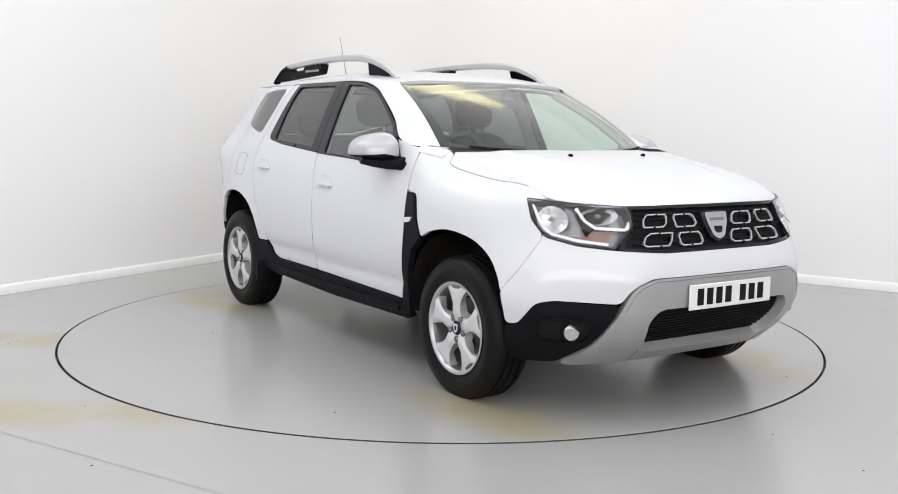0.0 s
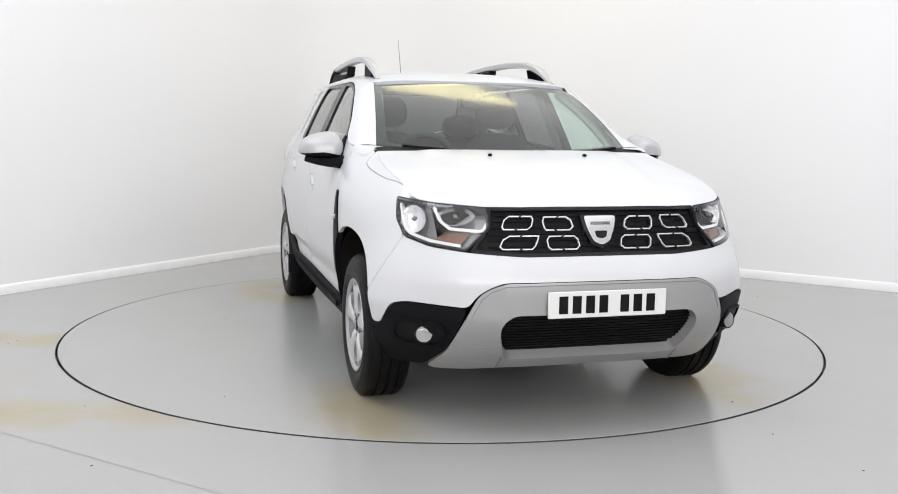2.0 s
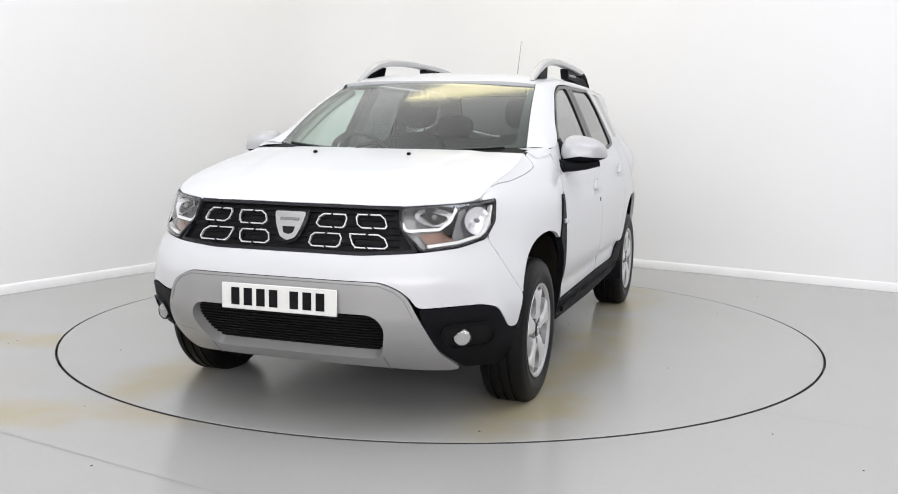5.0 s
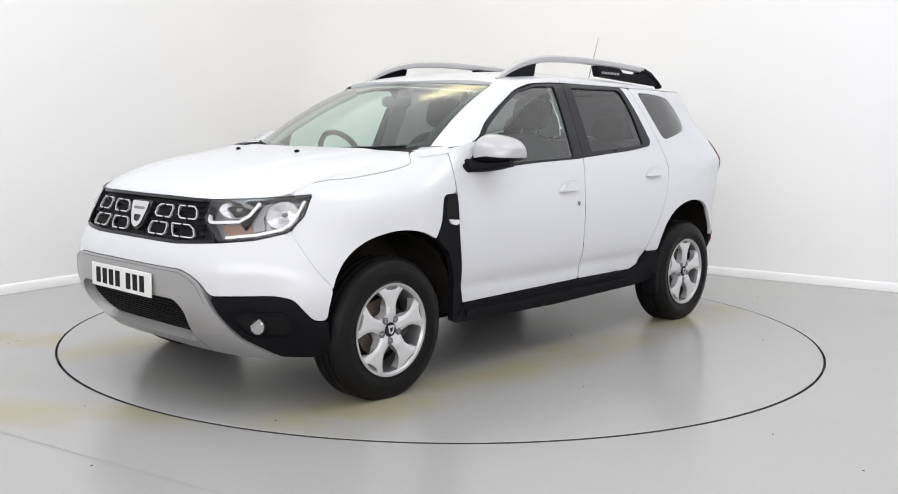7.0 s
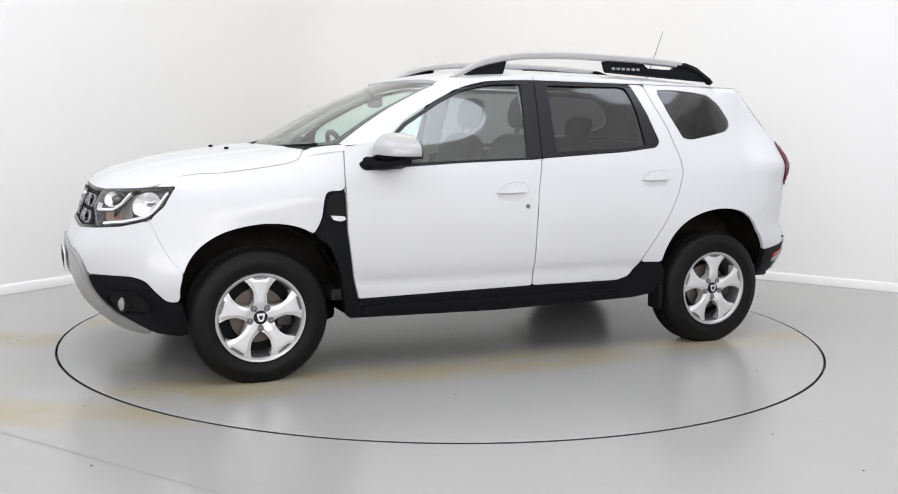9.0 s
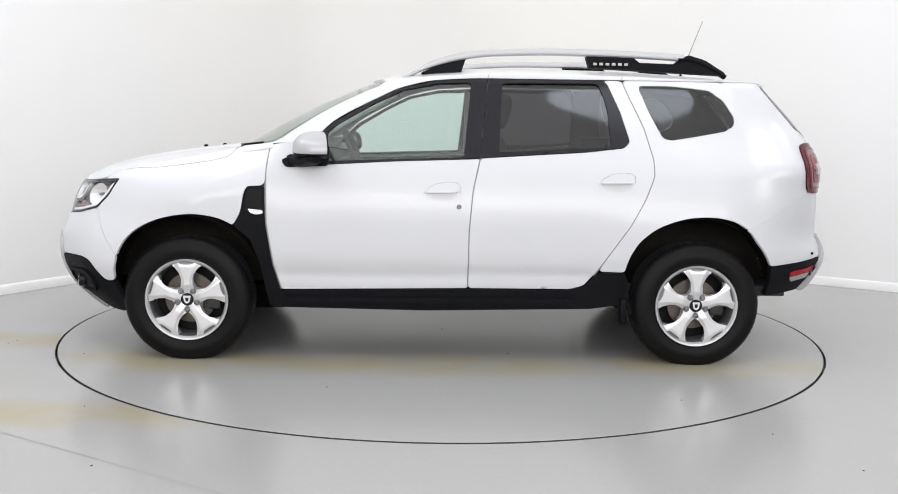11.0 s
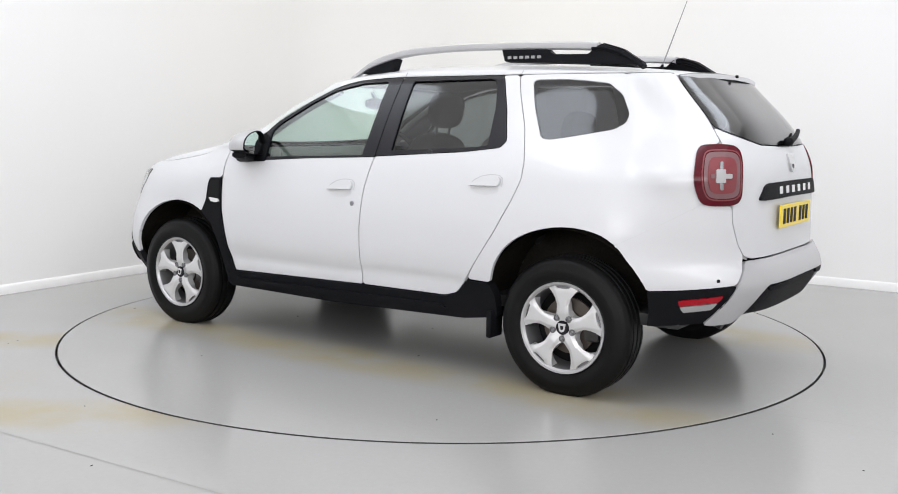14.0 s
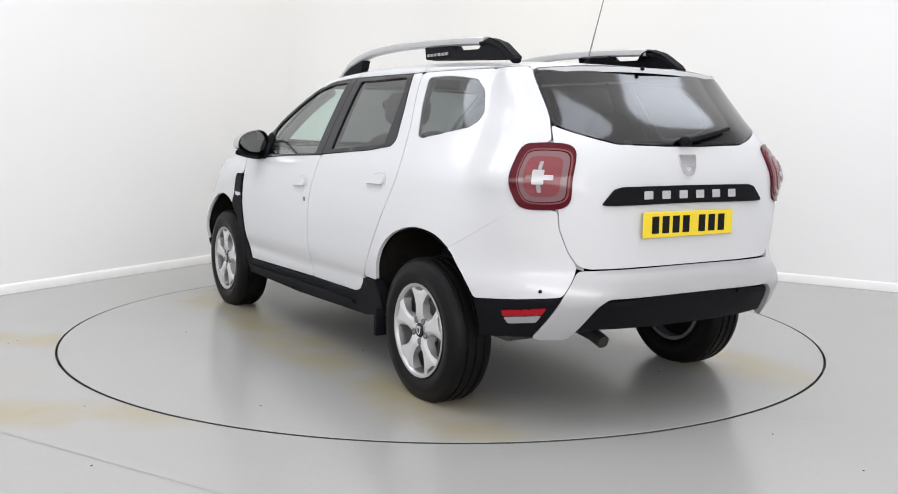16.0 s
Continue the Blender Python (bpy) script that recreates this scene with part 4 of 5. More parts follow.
def car_top():
    edge = [(0.425 - 0.105 * v * v - 0.002, 0.576 * v) for v in steps(-1, 1, 15)]
    side = [(x, 0.578 + 0.012 * ease((0.32 - x) / 0.4) - 0.045 * ease((-x - 1.2) / 0.5) - 0.001) for x in (0.2, -0.2, -0.7, -1.1, -1.4, -1.6)]
    back = [(-1.727, 0.530), (-1.774, 0.42), (-1.806, 0.2), (-1.811, 0.0)]
    half = side + back
    patch("roof", roof, edge + half + [(x, -y) for x, y in reversed(half[:-1])], WHITE_PAINT, car, r=0.02, thick=0.022, step=0.06)
    ws = [(u, v) for u, v in ((0.0, -1.0), (0.0, -0.5), (0.0, 0.0), (0.0, 0.5), (0.0, 1.0), (0.5, 1.0), (1.0, 1.0), (1.0, 0.5), (1.0, 0.0), (1.0, -0.5), (1.0, -1.0), (0.5, -1.0))]
    glass = patch("windscreen", screen, [(u * 0.995, v * 0.995) for u, v in ws], SCREEN_GLASS, car, r=0.02, thick=0.0, step=0.07, label="curved laminated windscreen with a dark printed border")
    border = rounded([(u, v) for u, v in ws], 0.01)
    inner = rounded([(0.045, -0.93), (0.045, 0.93), (0.955, 0.945), (0.955, -0.945)], 0.06)
    link("screen_border", patch_mesh("screen_border", screen, [border, inner], GLOSS_BLACK, step=0.07, off=-0.004, thick=0.0), glass)
    # cowl between bonnet and glass, with the wipers
    def cowl(v, u):
        a, b = bonnet(1.18 - 0.09 * abs(v) ** 1.6, 0.70 * v) - Vector((0.0, 0, 0.012)), screen(0.03, v) - Vector((0, 0, 0.012))
        return (a + Vector((0.03, 0, 0))).lerp(b, u)
    link("cowl", grid_mesh("cowl", cowl, steps(-1.02, 1.02, 30), steps(0, 1, 4), BLACK_PLASTIC), car)
    for y0, y1 in ((0.62, -0.05), (0.02, -0.60)):
        arm = [screen(0.002 + 0.010 * i / 9, (y0 + (y1 - y0) * i / 9) / 0.715) + Vector((0.010, 0, 0.004)) for i in range(10)]
        part("wiper", sweep(arm, lambda t: (0.008, 0.006), 6), BLACK_PLASTIC, car, "black windscreen wiper at rest")
    # rails
    path = ((0.225, 1.518), (0.16, 1.552), (0.09, 1.586), (-0.01, 1.620), (-0.12, 1.644), (-0.24, 1.659), (-0.56, 1.671), (-0.87, 1.668), (-1.17, 1.658), (-1.30, 1.650))
    for k in (1, -1):
        pts = [Vector((x, k * (0.530 - 0.030 * ease((0.2 - x) / 1.5)), curve(-x, [(-a, b) for a, b in path]))) for x in steps(0.225, -1.30, 40)]
        rail = part("roof_rail", sweep(pts, lambda t: (0.026 * (0.6 + 0.4 * ease(t / 0.12)), 0.0205 * (0.45 + 0.55 * ease(t / 0.15))), 12), SILVER_LIGHT, car, "silver roof rail with black feet")
        def fin(a, b, k=k):
            return Vector((a, k * (0.552 - 0.030 * ease((0.2 - a) / 1.5) - 0.25 * (b - 1.53) * 0.3), b))
        away = lambda p, k=k: Vector((0, k, 0))
        front_foot = [(0.135, 1.545), (0.06, 1.582), (-0.03, 1.608), (-0.11, 1.625), (-0.085, 1.548)]
        rear_foot = [(-0.765, 1.654), (-1.02, 1.652), (-1.06, 1.620), (-1.25, 1.616), (-1.285, 1.650), (-1.33, 1.666), (-1.42, 1.640), (-1.53, 1.572), (-1.53, 1.558), (-0.785, 1.590)]
        patch("rail_foot", fin, front_foot, BLACK_PLASTIC, rail, r=0.006, thick=0.045, step=0.03, away=away)
        patch("rail_foot", fin, rear_foot, BLACK_PLASTIC, rail, r=0.010, thick=0.05, step=0.03, away=away)
        cap = [Vector((x, k * 0.502, z)) for x, z in ((-1.27, 1.642), (-1.33, 1.646), (-1.42, 1.618), (-1.49, 1.578), (-1.535, 1.548))]
        part("rail_end", sweep(cap, lambda t: (0.026, 0.014), 8), BLACK_PLASTIC, rail)
        for j in range(6):
            x = -0.815 - 0.034 * j
            bm = block(x - 0.010, x + 0.010, k * 0.527 - 0.0045, k * 0.527 + 0.0045, 1.602, 1.616, 0.001, 1)
            part("rail_mark", bm, SILVER_PAINT, rail)
    base = Vector((-1.405, 0, 1.552))
    tip = Vector((-1.535, 0, 1.910))
    aerial = part("aerial", sweep([base.lerp(tip, t) for t in steps(0.02, 1, 10)], lambda t: (0.0036 - 0.0018 * t, 0.0036 - 0.0018 * t), 6), SILVER_DARK, car, "thin grey whip aerial with a black foot")
    part("aerial_foot", sweep([base + Vector((0.03, 0, -0.008)), base + Vector((0.015, 0, 0.006)), base.lerp(tip, 0.05), base.lerp(tip, 0.11)], lambda t: (0.022 - 0.016 * t, 0.020 - 0.014 * t), 10), BLACK_PLASTIC, aerial)


def car_tail():
    E = S_END
    gate = patch("tailgate", skin, both([(4.815, 1.266), (4.900, 1.236), (5.00, 1.208), (5.098, 1.188), (5.4, 1.181)][::-1] + [(4.843, 1.20), (4.881, 0.927), (4.881, 0.846), (4.907, 0.752), (4.941, 0.698), (4.99, 0.683)], True), WHITE_PAINT, car, r=0.02, thick=0.02)
    pane = patch("rear_window", skin, both([(E - 0.3, 1.530), (5.0, 1.524), (4.788, 1.506), (4.797, 1.387), (4.816, 1.273), (4.900, 1.242), (5.00, 1.213), (5.098, 1.193), (5.4, 1.186)], True), REAR_GLASS, gate, r=0.02, off=0.002, thick=0.0, label="tinted rear window with a wiper")
    ring = both([(5.4, 1.502), (5.0, 1.499), (4.802, 1.490), (4.810, 1.387), (4.828, 1.28), (4.905, 1.251), (5.005, 1.221), (5.10, 1.202), (5.4, 1.195)], True)
    big = both([(5.4, 1.510), (5.0, 1.507), (4.789, 1.498), (4.798, 1.387), (4.817, 1.273), (4.900, 1.242), (5.00, 1.213), (5.098, 1.193), (5.4, 1.186)], True)
    link("pane_border", patch_mesh("pane_border", skin, [rounded(big, 0.02), rounded(ring, 0.03)], GLOSS_BLACK, off=-0.003, thick=0.0), pane)
    # rear wiper
    a, b = skin(E, 1.205), skin(2 * E - 5.150, 1.262)
    arm = [a.lerp(b, t) + Vector((-0.028 - 0.01 * math.sin(t * 3), 0, 0)) for t in steps(0, 1, 9)]
    part("rear_wiper", sweep(arm, lambda t: (0.016 - 0.006 * t, 0.012 - 0.004 * t), 8), BLACK_PLASTIC, gate, "black rear wiper at rest")
    part("wiper_hub", pillow(a + Vector((-0.022, 0.0, 0)), (0.022, 0.030, 0.022), 2.6, 14, 8), BLACK_PLASTIC, gate)
    part("washer_jet", pillow((-1.816, 0.02, 1.522), (0.009, 0.010, 0.008), 2.4, 10, 6), BLACK_PLASTIC, gate)
    strip = patch("handle_strip", skin, both([(5.40, 1.019), (5.141, 1.017), (5.098, 1.006), (5.043, 0.945), (5.07, 0.940), (5.40, 0.944)], True), BLACK_PLASTIC, gate, r=0.012, off=0.014, thick=0.016, label="black handle strip with six silver blocks")
    for i in range(6):
        s = E - 0.245 + i * 0.098
        patch("silver_block", skin, [(s - 0.024, 0.964), (s + 0.024, 0.964), (s + 0.024, 0.998), (s - 0.024, 0.998)], CHROME, strip, r=0.004, off=0.019, thick=0.005, step=0.02)
    shield = [(E - 0.055, 1.146), (E + 0.055, 1.146), (E + 0.046, 1.105), (E + 0.028, 1.066), (E, 1.056), (E - 0.028, 1.066), (E - 0.046, 1.105)]
    patch("rear_badge", skin, shield, CHROME, gate, r=0.01, holes=(([(E - 0.022, 1.096), (E + 0.022, 1.096), (E + 0.016, 1.076), (E - 0.016, 1.076)], 0.004),), off=0.010, thick=0.010, step=0.02, label="plain chrome shield badge")
    number_plate("rear_number_plate", YELLOW_PLATE, Vector((-2.132, 0.016, 0.858)), -1, gate, "yellow rear number plate")
    corners = pairwise("rear_bumper_corner", [(4.349, 0.7325), (4.5545, 0.838), (4.74, 0.932), (4.876, 0.922), (4.877, 0.844), (4.903, 0.752), (4.937, 0.694), (4.930, 0.668), (4.850, 0.574), (4.65, 0.553), (4.470, 0.538)] + REAR_ARCH[:28:-1], WHITE_PAINT, car, r=0.02, thick=0.018)
    for i, (k, fn) in enumerate(SIDES):
        stroke("bumper_seam", fn, [(4.35, 0.734), (4.555, 0.839), (4.74, 0.934)], 0.020, SHADED_WHITE, corners[i], off=-0.0012, thick=0.0)
        stroke("shut_line", fn, [(4.835, 1.205), (4.879, 0.925), (4.879, 0.846), (4.905, 0.752), (4.94, 0.694), (4.97, 0.684)], 0.016, LINE_GREY, gate, off=-0.005, thick=0.0)
        stroke("shut_line", fn, [(3.701, 1.513), (3.731, 1.433), (3.806, 1.260), (3.850, 1.092), (3.852, 1.008), (3.808, 0.895), (3.730, 0.750), (3.618, 0.585), (3.545, 0.480)], 0.014, LINE_GREY, car, off=-0.005, thick=0.0)
        stroke("shut_line", fn, [(2.8895, 0.41), (2.892, 0.711), (2.909, 0.92), (2.945, 1.088)], 0.014, LINE_GREY, car, off=-0.005, thick=0.0)
        stroke("shut_line", fn, [(1.852, 1.147), (1.839, 1.018), (1.842, 0.739), (1.878, 0.507), (1.914, 0.386)], 0.014, LINE_GREY, car, off=-0.005, thick=0.0)
        p = fn(4.768, 0.594)
        n = Vector((-0.75, 0.66 * k, 0))
        part("parking_sensor", pillow(p + n * 0.002, (0.0075, 0.0075, 0.0075), 2.2, 12, 8), BLACK_PLASTIC, corners[i])
    trim = patch("rear_skid_trim", skin, both([(5.4, 0.678), (4.945, 0.674), (4.922, 0.655), (4.850, 0.570), (4.752, 0.393), (4.80, 0.388), (4.900, 0.396), (4.985, 0.535), (5.035, 0.566), (5.4, 0.568)], True), SILVER_LIGHT, car, r=0.02, off=0.014, thick=0.04, label="silver painted rear skid-plate trim")
    patch("lower_apron", skin, both([(5.4, 0.572), (5.03, 0.572), (4.975, 0.54), (4.885, 0.41), (4.99, 0.425), (5.4, 0.415)], True), BLACK_PLASTIC, trim, r=0.012, off=-0.006, thick=0.03)
    pairwise("apron_step", [(5.04, 0.555), (5.25, 0.562), (5.25, 0.545), (5.06, 0.535)], BLACK_PLASTIC, trim, r=0.008, off=0.012, thick=0.012, step=0.02)
    clad = pairwise("lower_cladding", [(4.472, 0.534), (4.65, 0.549), (4.848, 0.569), (4.754, 0.394), (4.60, 0.380), (4.510, 0.372), (4.498, 0.44)], BLACK_PLASTIC, corners, r=0.010, off=0.004, thick=0.03)
    pairwise("red_reflector", [(4.605, 0.503), (4.790, 0.528), (4.776, 0.500), (4.614, 0.476)], REFLECTOR_RED, corners, r=0.006, off=0.009, thick=0.006, step=0.02)
    pairwise("reverse_lamp", [(4.618, 0.473), (4.774, 0.496), (4.757, 0.464), (4.64, 0.448)], SILVER_PAINT, corners, r=0.006, off=0.009, thick=0.006, step=0.02)
    lamp_line = [(4.709, 1.160), (4.730, 1.186), (4.82, 1.191), (4.895, 1.187), (4.926, 1.163), (4.933, 1.10), (4.933, 1.02), (4.923, 0.955), (4.897, 0.931), (4.845, 0.924), (4.755, 0.926), (4.722, 0.944), (4.709, 1.0), (4.706, 1.08)]
    c = Vector((4.812, 1.056))
    def shrink(f, dx=0.012):
        return [tuple(c + Vector((dx, 0)) + (Vector(p) - c) * f) for p in lamp_line]
    for i, (k, fn) in enumerate(SIDES):
        lamp = patch("tail_light", fn, lamp_line, RED_LENS, car, r=0.03, off=0.009, thick=0.03, step=0.025, label="rounded red tail light with a white cross of lamps")
        patch("lamp_ring", fn, shrink(0.74), SMOKE_RING, lamp, r=0.03, off=0.014, thick=0.006, step=0.025)
        patch("lamp_face", fn, shrink(0.57), RED_DARK, lamp, r=0.03, off=0.017, thick=0.004, step=0.025)
        s, z = 4.818, 1.053
        for a, b, w, h, off, mat in ((0, 0, 0.021, 0.025, 0.0235, SILVER_LIGHT), (0.034, 0.0, 0.017, 0.009, 0.0222, SILVER_LIGHT), (-0.032, 0.0, 0.012, 0.008, 0.0216, SMOKE_RING),
                                     (0.003, 0.040, 0.007, 0.017, 0.0216, LAMP_BED), (0.003, -0.040, 0.008, 0.015, 0.0216, LAMP_BED)):
            patch("white_lamp", fn, [(s + a - w, z + b - h), (s + a + w, z + b - h), (s + a + w, z + b + h), (s + a - w, z + b + h)], mat, lamp, r=0.004, off=off, thick=0.007, step=0.02)
        stroke("light_bar", fn, rounded(shrink(0.80), 0.03), 0.006, RED_DARK, lamp, off=0.0125, thick=0.004, closed=True)
    tube = [Vector((x, 0.25, 0.305 + dz)) for x, dz in ((-1.55, 0.06), (-1.72, 0.045), (-1.82, 0.03), (-1.885, 0.008))]
    part("exhaust_pipe", sweep(tube, lambda t: (0.028, 0.028), 14), EXHAUST, car, "dull steel exhaust pipe turned down")
    part("silencer", pillow((-1.62, -0.10, 0.40), (0.12, 0.30, 0.065), 3.2, 24, 12), EXHAUST, car)


def number_plate(name, mat, at, way, parent, label):
    """A flat plate with seven plain dark bars in place of its characters."""
    plate = part(name, block(-0.004, 0.004, -0.260, 0.260, -0.0545, 0.0545, 0.003, 1), mat, parent, label)
    plate.location = at
    for i in range(7):
        y = (-0.195 + i * 0.058 + (0.035 if i > 3 else 0)) * way
        part("plate_bar", block(way * 0.0045 - 0.0012, way * 0.0045 + 0.0012, y - 0.019, y + 0.019, -0.036, 0.036, 0), PLATE_INK, plate, smooth=False)
    return plate


def car_mirrors(doors):
    for i, k in enumerate((1, -1)):
        c = Vector((0.658, 0.926 * k, 1.113))
        def shell(u, v, k=k, c=c, grow=1.0):
            p = lambda q, e: math.copysign(abs(q) ** e, q)
            cu, su, cv, sv = math.cos(u), math.sin(u), math.cos(v), math.sin(v)
            y = 0.108 * p(cv, 0.7) * p(cu, 0.75) * grow
            z = (0.098 if su > 0 else 0.034) * p(cv, 0.7) * p(su, 0.75) * grow
            taper = 1 - 0.24 * y / 0.108
            return Vector((c.x - 0.01 + 0.120 * p(sv, 0.9) - 0.025 * y / 0.108, c.y + k * y, c.z + z * taper + 0.012 * (1 - taper)))
        house = link("door_mirror", grid_mesh("door_mirror", lambda u, v: shell(u, v), steps(0, 2 * math.pi, 33), steps(-0.35, math.pi / 2, 10), BLACK_PLASTIC), doors[i], "door mirror with a silver cap and black base")
        link("mirror_cap", grid_mesh("mirror_cap", lambda u, v: shell(u, v, grow=1.04) + Vector((0.004, 0, 0)), steps(-0.30, math.pi + 0.30, 28), steps(-0.32, math.pi / 2, 10), SILVER_LIGHT), house)
        disc = [(0.094 * math.cos(a), 0.066 * math.sin(a)) for a in steps(0, 2 * math.pi, 25)[:-1]]
        def face(a, b, k=k, c=c):
            return Vector((c.x - 0.036 - 0.025 * a / 0.108, c.y + k * a, c.z + 0.034 + b * (1 - 0.24 * a / 0.108)))
        link("mirror_glass", patch_mesh("mirror_glass", face, [[Vector(p) for p in disc]], MIRROR, step=0.03, thick=0.0, away=lambda p: Vector((-1, 0, 0))), house)
        patch("mirror_sail", SIDES[i][1], [(1.912, 1.066), (1.938, 1.030), (2.16, 1.040), (2.16, 1.145), (2.115, 1.204), (2.075, 1.180), (2.0, 1.10)], BLACK_PLASTIC, house, r=0.02, off=0.010, thick=0.012, step=0.03)
        foot = [Vector((0.775, k * 0.795, 1.070)), Vector((0.755, k * 0.83, 1.062)), Vector((0.72, k * 0.88, 1.060)), Vector((0.68, k * 0.94, 1.066)), Vector((0.655, k * 1.0, 1.078))]
        part("mirror_foot", sweep(foot, lambda t: (0.062 - 0.02 * t, 0.036 - 0.018 * t), 12), BLACK_PLASTIC, house)


def wheel():
    """A road wheel round the y axis, its outer face towards +y."""
    R = 0.336
    prof = [(0.203, 0.080), (0.212, 0.094), (0.222, 0.099), (0.226, 0.096), (0.250, 0.104), (0.262, 0.106), (0.280, 0.106), (0.284, 0.1035), (0.300, 0.101), (0.315, 0.094), (0.325, 0.083), (0.3305, 0.072), (R, 0.060)]
    tread = []
    for g in (0.042, 0.0, -0.042):
        tread += [(R, g + 0.007), (R - 0.008, g + 0.005), (R - 0.008, g - 0.005), (R, g - 0.007)]
    prof = prof + tread + [(r, -h) for r, h in reversed(prof)]
    bm = lathe(prof, 72, "y", True)
    for v in bm.verts:
        v.co.z = max(v.co.z, -0.324)
    hub = part("wheel", lathe(((0.206, -0.09), (0.206, 0.07), (0.219, 0.092), (0.216, 0.099), (0.207, 0.097), (0.199, 0.086), (0.193, 0.06), (0.188, 0.0), (0.188, -0.09)), 60, "y", True), ALLOY_DARK, None, "five-spoke silver alloy wheel with a black tyre")
    RIM = lathe(((0.207, 0.078), (0.2195, 0.093), (0.2165, 0.1005), (0.207, 0.0985), (0.1985, 0.088)), 60, "y", True)
    tyre = part("tyre", bm, TYRE_RUBBER, hub, "black road tyre")
    bm = bmesh.new()
    for i in range(72):
        a = 2 * math.pi * i / 72
        for side in (1, -1):
            lug = [(R + 0.0004, side * 0.055), (R - 0.0030, side * 0.070), (R - 0.0135, side * 0.0865), (R - 0.014, side * 0.082), (R - 0.006, side * 0.055)]
            rows = [[bm.verts.new((r * math.cos(a + d), h, max(r * math.sin(a + d), -0.324))) for r, h in lug[:3]] for d in (-0.028, 0.028)]
            for j in range(2):
                bm.faces.new((rows[0][j], rows[0][j + 1], rows[1][j + 1], rows[1][j]))
    tagged(part("tread_pattern", bm, TYRE_RUBBER, tyre_of(hub), smooth=False), kind="stuff")
    def plane(a, b):
        return Vector((b, 0.098 - 0.014 * ease((0.085 - a) / 0.06) - 0.006 * ease((a - 0.17) / 0.04) - 0.009 * ease((abs(b) / (0.029 + 0.55 * max(0, a - 0.11)) - 0.5) / 0.5), a))
    up = lambda p: Vector((0, 1, 0))
    half = [(0.0, 0.050), (0.045, 0.042), (0.075, 0.031), (0.11, 0.0295), (0.14, 0.040), (0.165, 0.057), (0.184, 0.076), (0.199, 0.072), (0.209, 0.047), (0.189, 0.033), (0.186, 0.0)]
    spoke_me = patch_mesh("spoke", plane, [rounded(half + [(a, -b) for a, b in reversed(half[:-1])], 0.007)], ALLOY, step=0.008, thick=0.04, away=up)
    notch = patch_mesh("spoke_notch", plane, [rounded([(0.180, 0.026), (0.207, 0.046), (0.209, 0.0), (0.207, -0.046), (0.180, -0.026)], 0.006)], SILVER_DARK, step=0.015, off=-0.012, thick=0.01, away=up)
    for i in range(5):
        s = link("spoke", spoke_me, hub)
        s.rotation_euler = (0, 2 * math.pi * i / 5, 0)
        s = link("spoke_notch", notch, hub)
        s.rotation_euler = (0, 2 * math.pi * i / 5, 0)
        a = 2 * math.pi * (i + 0.5) / 5
        bolt = part("wheel_bolt", lathe(((0.011, 0.05), (0.011, 0.088), (0.008, 0.091), (0.002, 0.091)), 6), SILVER_DARK, hub)
        bolt.location = (0.053 * math.sin(a), 0.0, 0.053 * math.cos(a))
        cup = part("bolt_cup", lathe(((0.0155, 0.068), (0.0155, 0.0885), (0.0125, 0.0885), (0.0118, 0.07)), 18, "y", True), ALLOY_DARK, hub)
        cup.location = bolt.location
    part("rim_lip", RIM, ALLOY_LIP, hub)
    part("wheel_centre", lathe(((0.072, 0.03), (0.070, 0.070), (0.060, 0.078), (0.03, 0.080)), 40), ALLOY, hub)
    part("hub_cap", lathe(((0.034, 0.055), (0.034, 0.086), (0.031, 0.090), (0.012, 0.092), (0.002, 0.0925)), 32), GLOSS_BLACK, hub)
    flat = lambda a, b: Vector((b, 0.0935, a))
    link("cap_mark", patch_mesh("cap_mark", flat, [rounded([(0.021, -0.021), (0.021, 0.021), (-0.014, 0.013), (-0.022, 0.0), (-0.014, -0.013)], 0.004), rounded([(0.010, -0.010), (0.010, 0.010), (-0.010, 0.006), (-0.010, -0.006)], 0.003)], BRIGHT_CHROME, step=0.02, thick=0.001, away=up), hub)
    part("brake_disc", lathe(((0.135, 0.0), (0.135, 0.016), (0.075, 0.018), (0.070, 0.035), (0.02, 0.035)), 40), DISC_STEEL, hub)
    part("brake_caliper", block(-0.165, -0.085, -0.03, 0.045, -0.06, 0.06, 0.015), EXHAUST, hub)
    part("drum_back", lathe(((0.186, -0.03), (0.186, -0.02), (0.02, -0.02)), 32), DEEP_BLACK, hub)
    return hub


def tyre_of(hub):
    return hub.children[0]


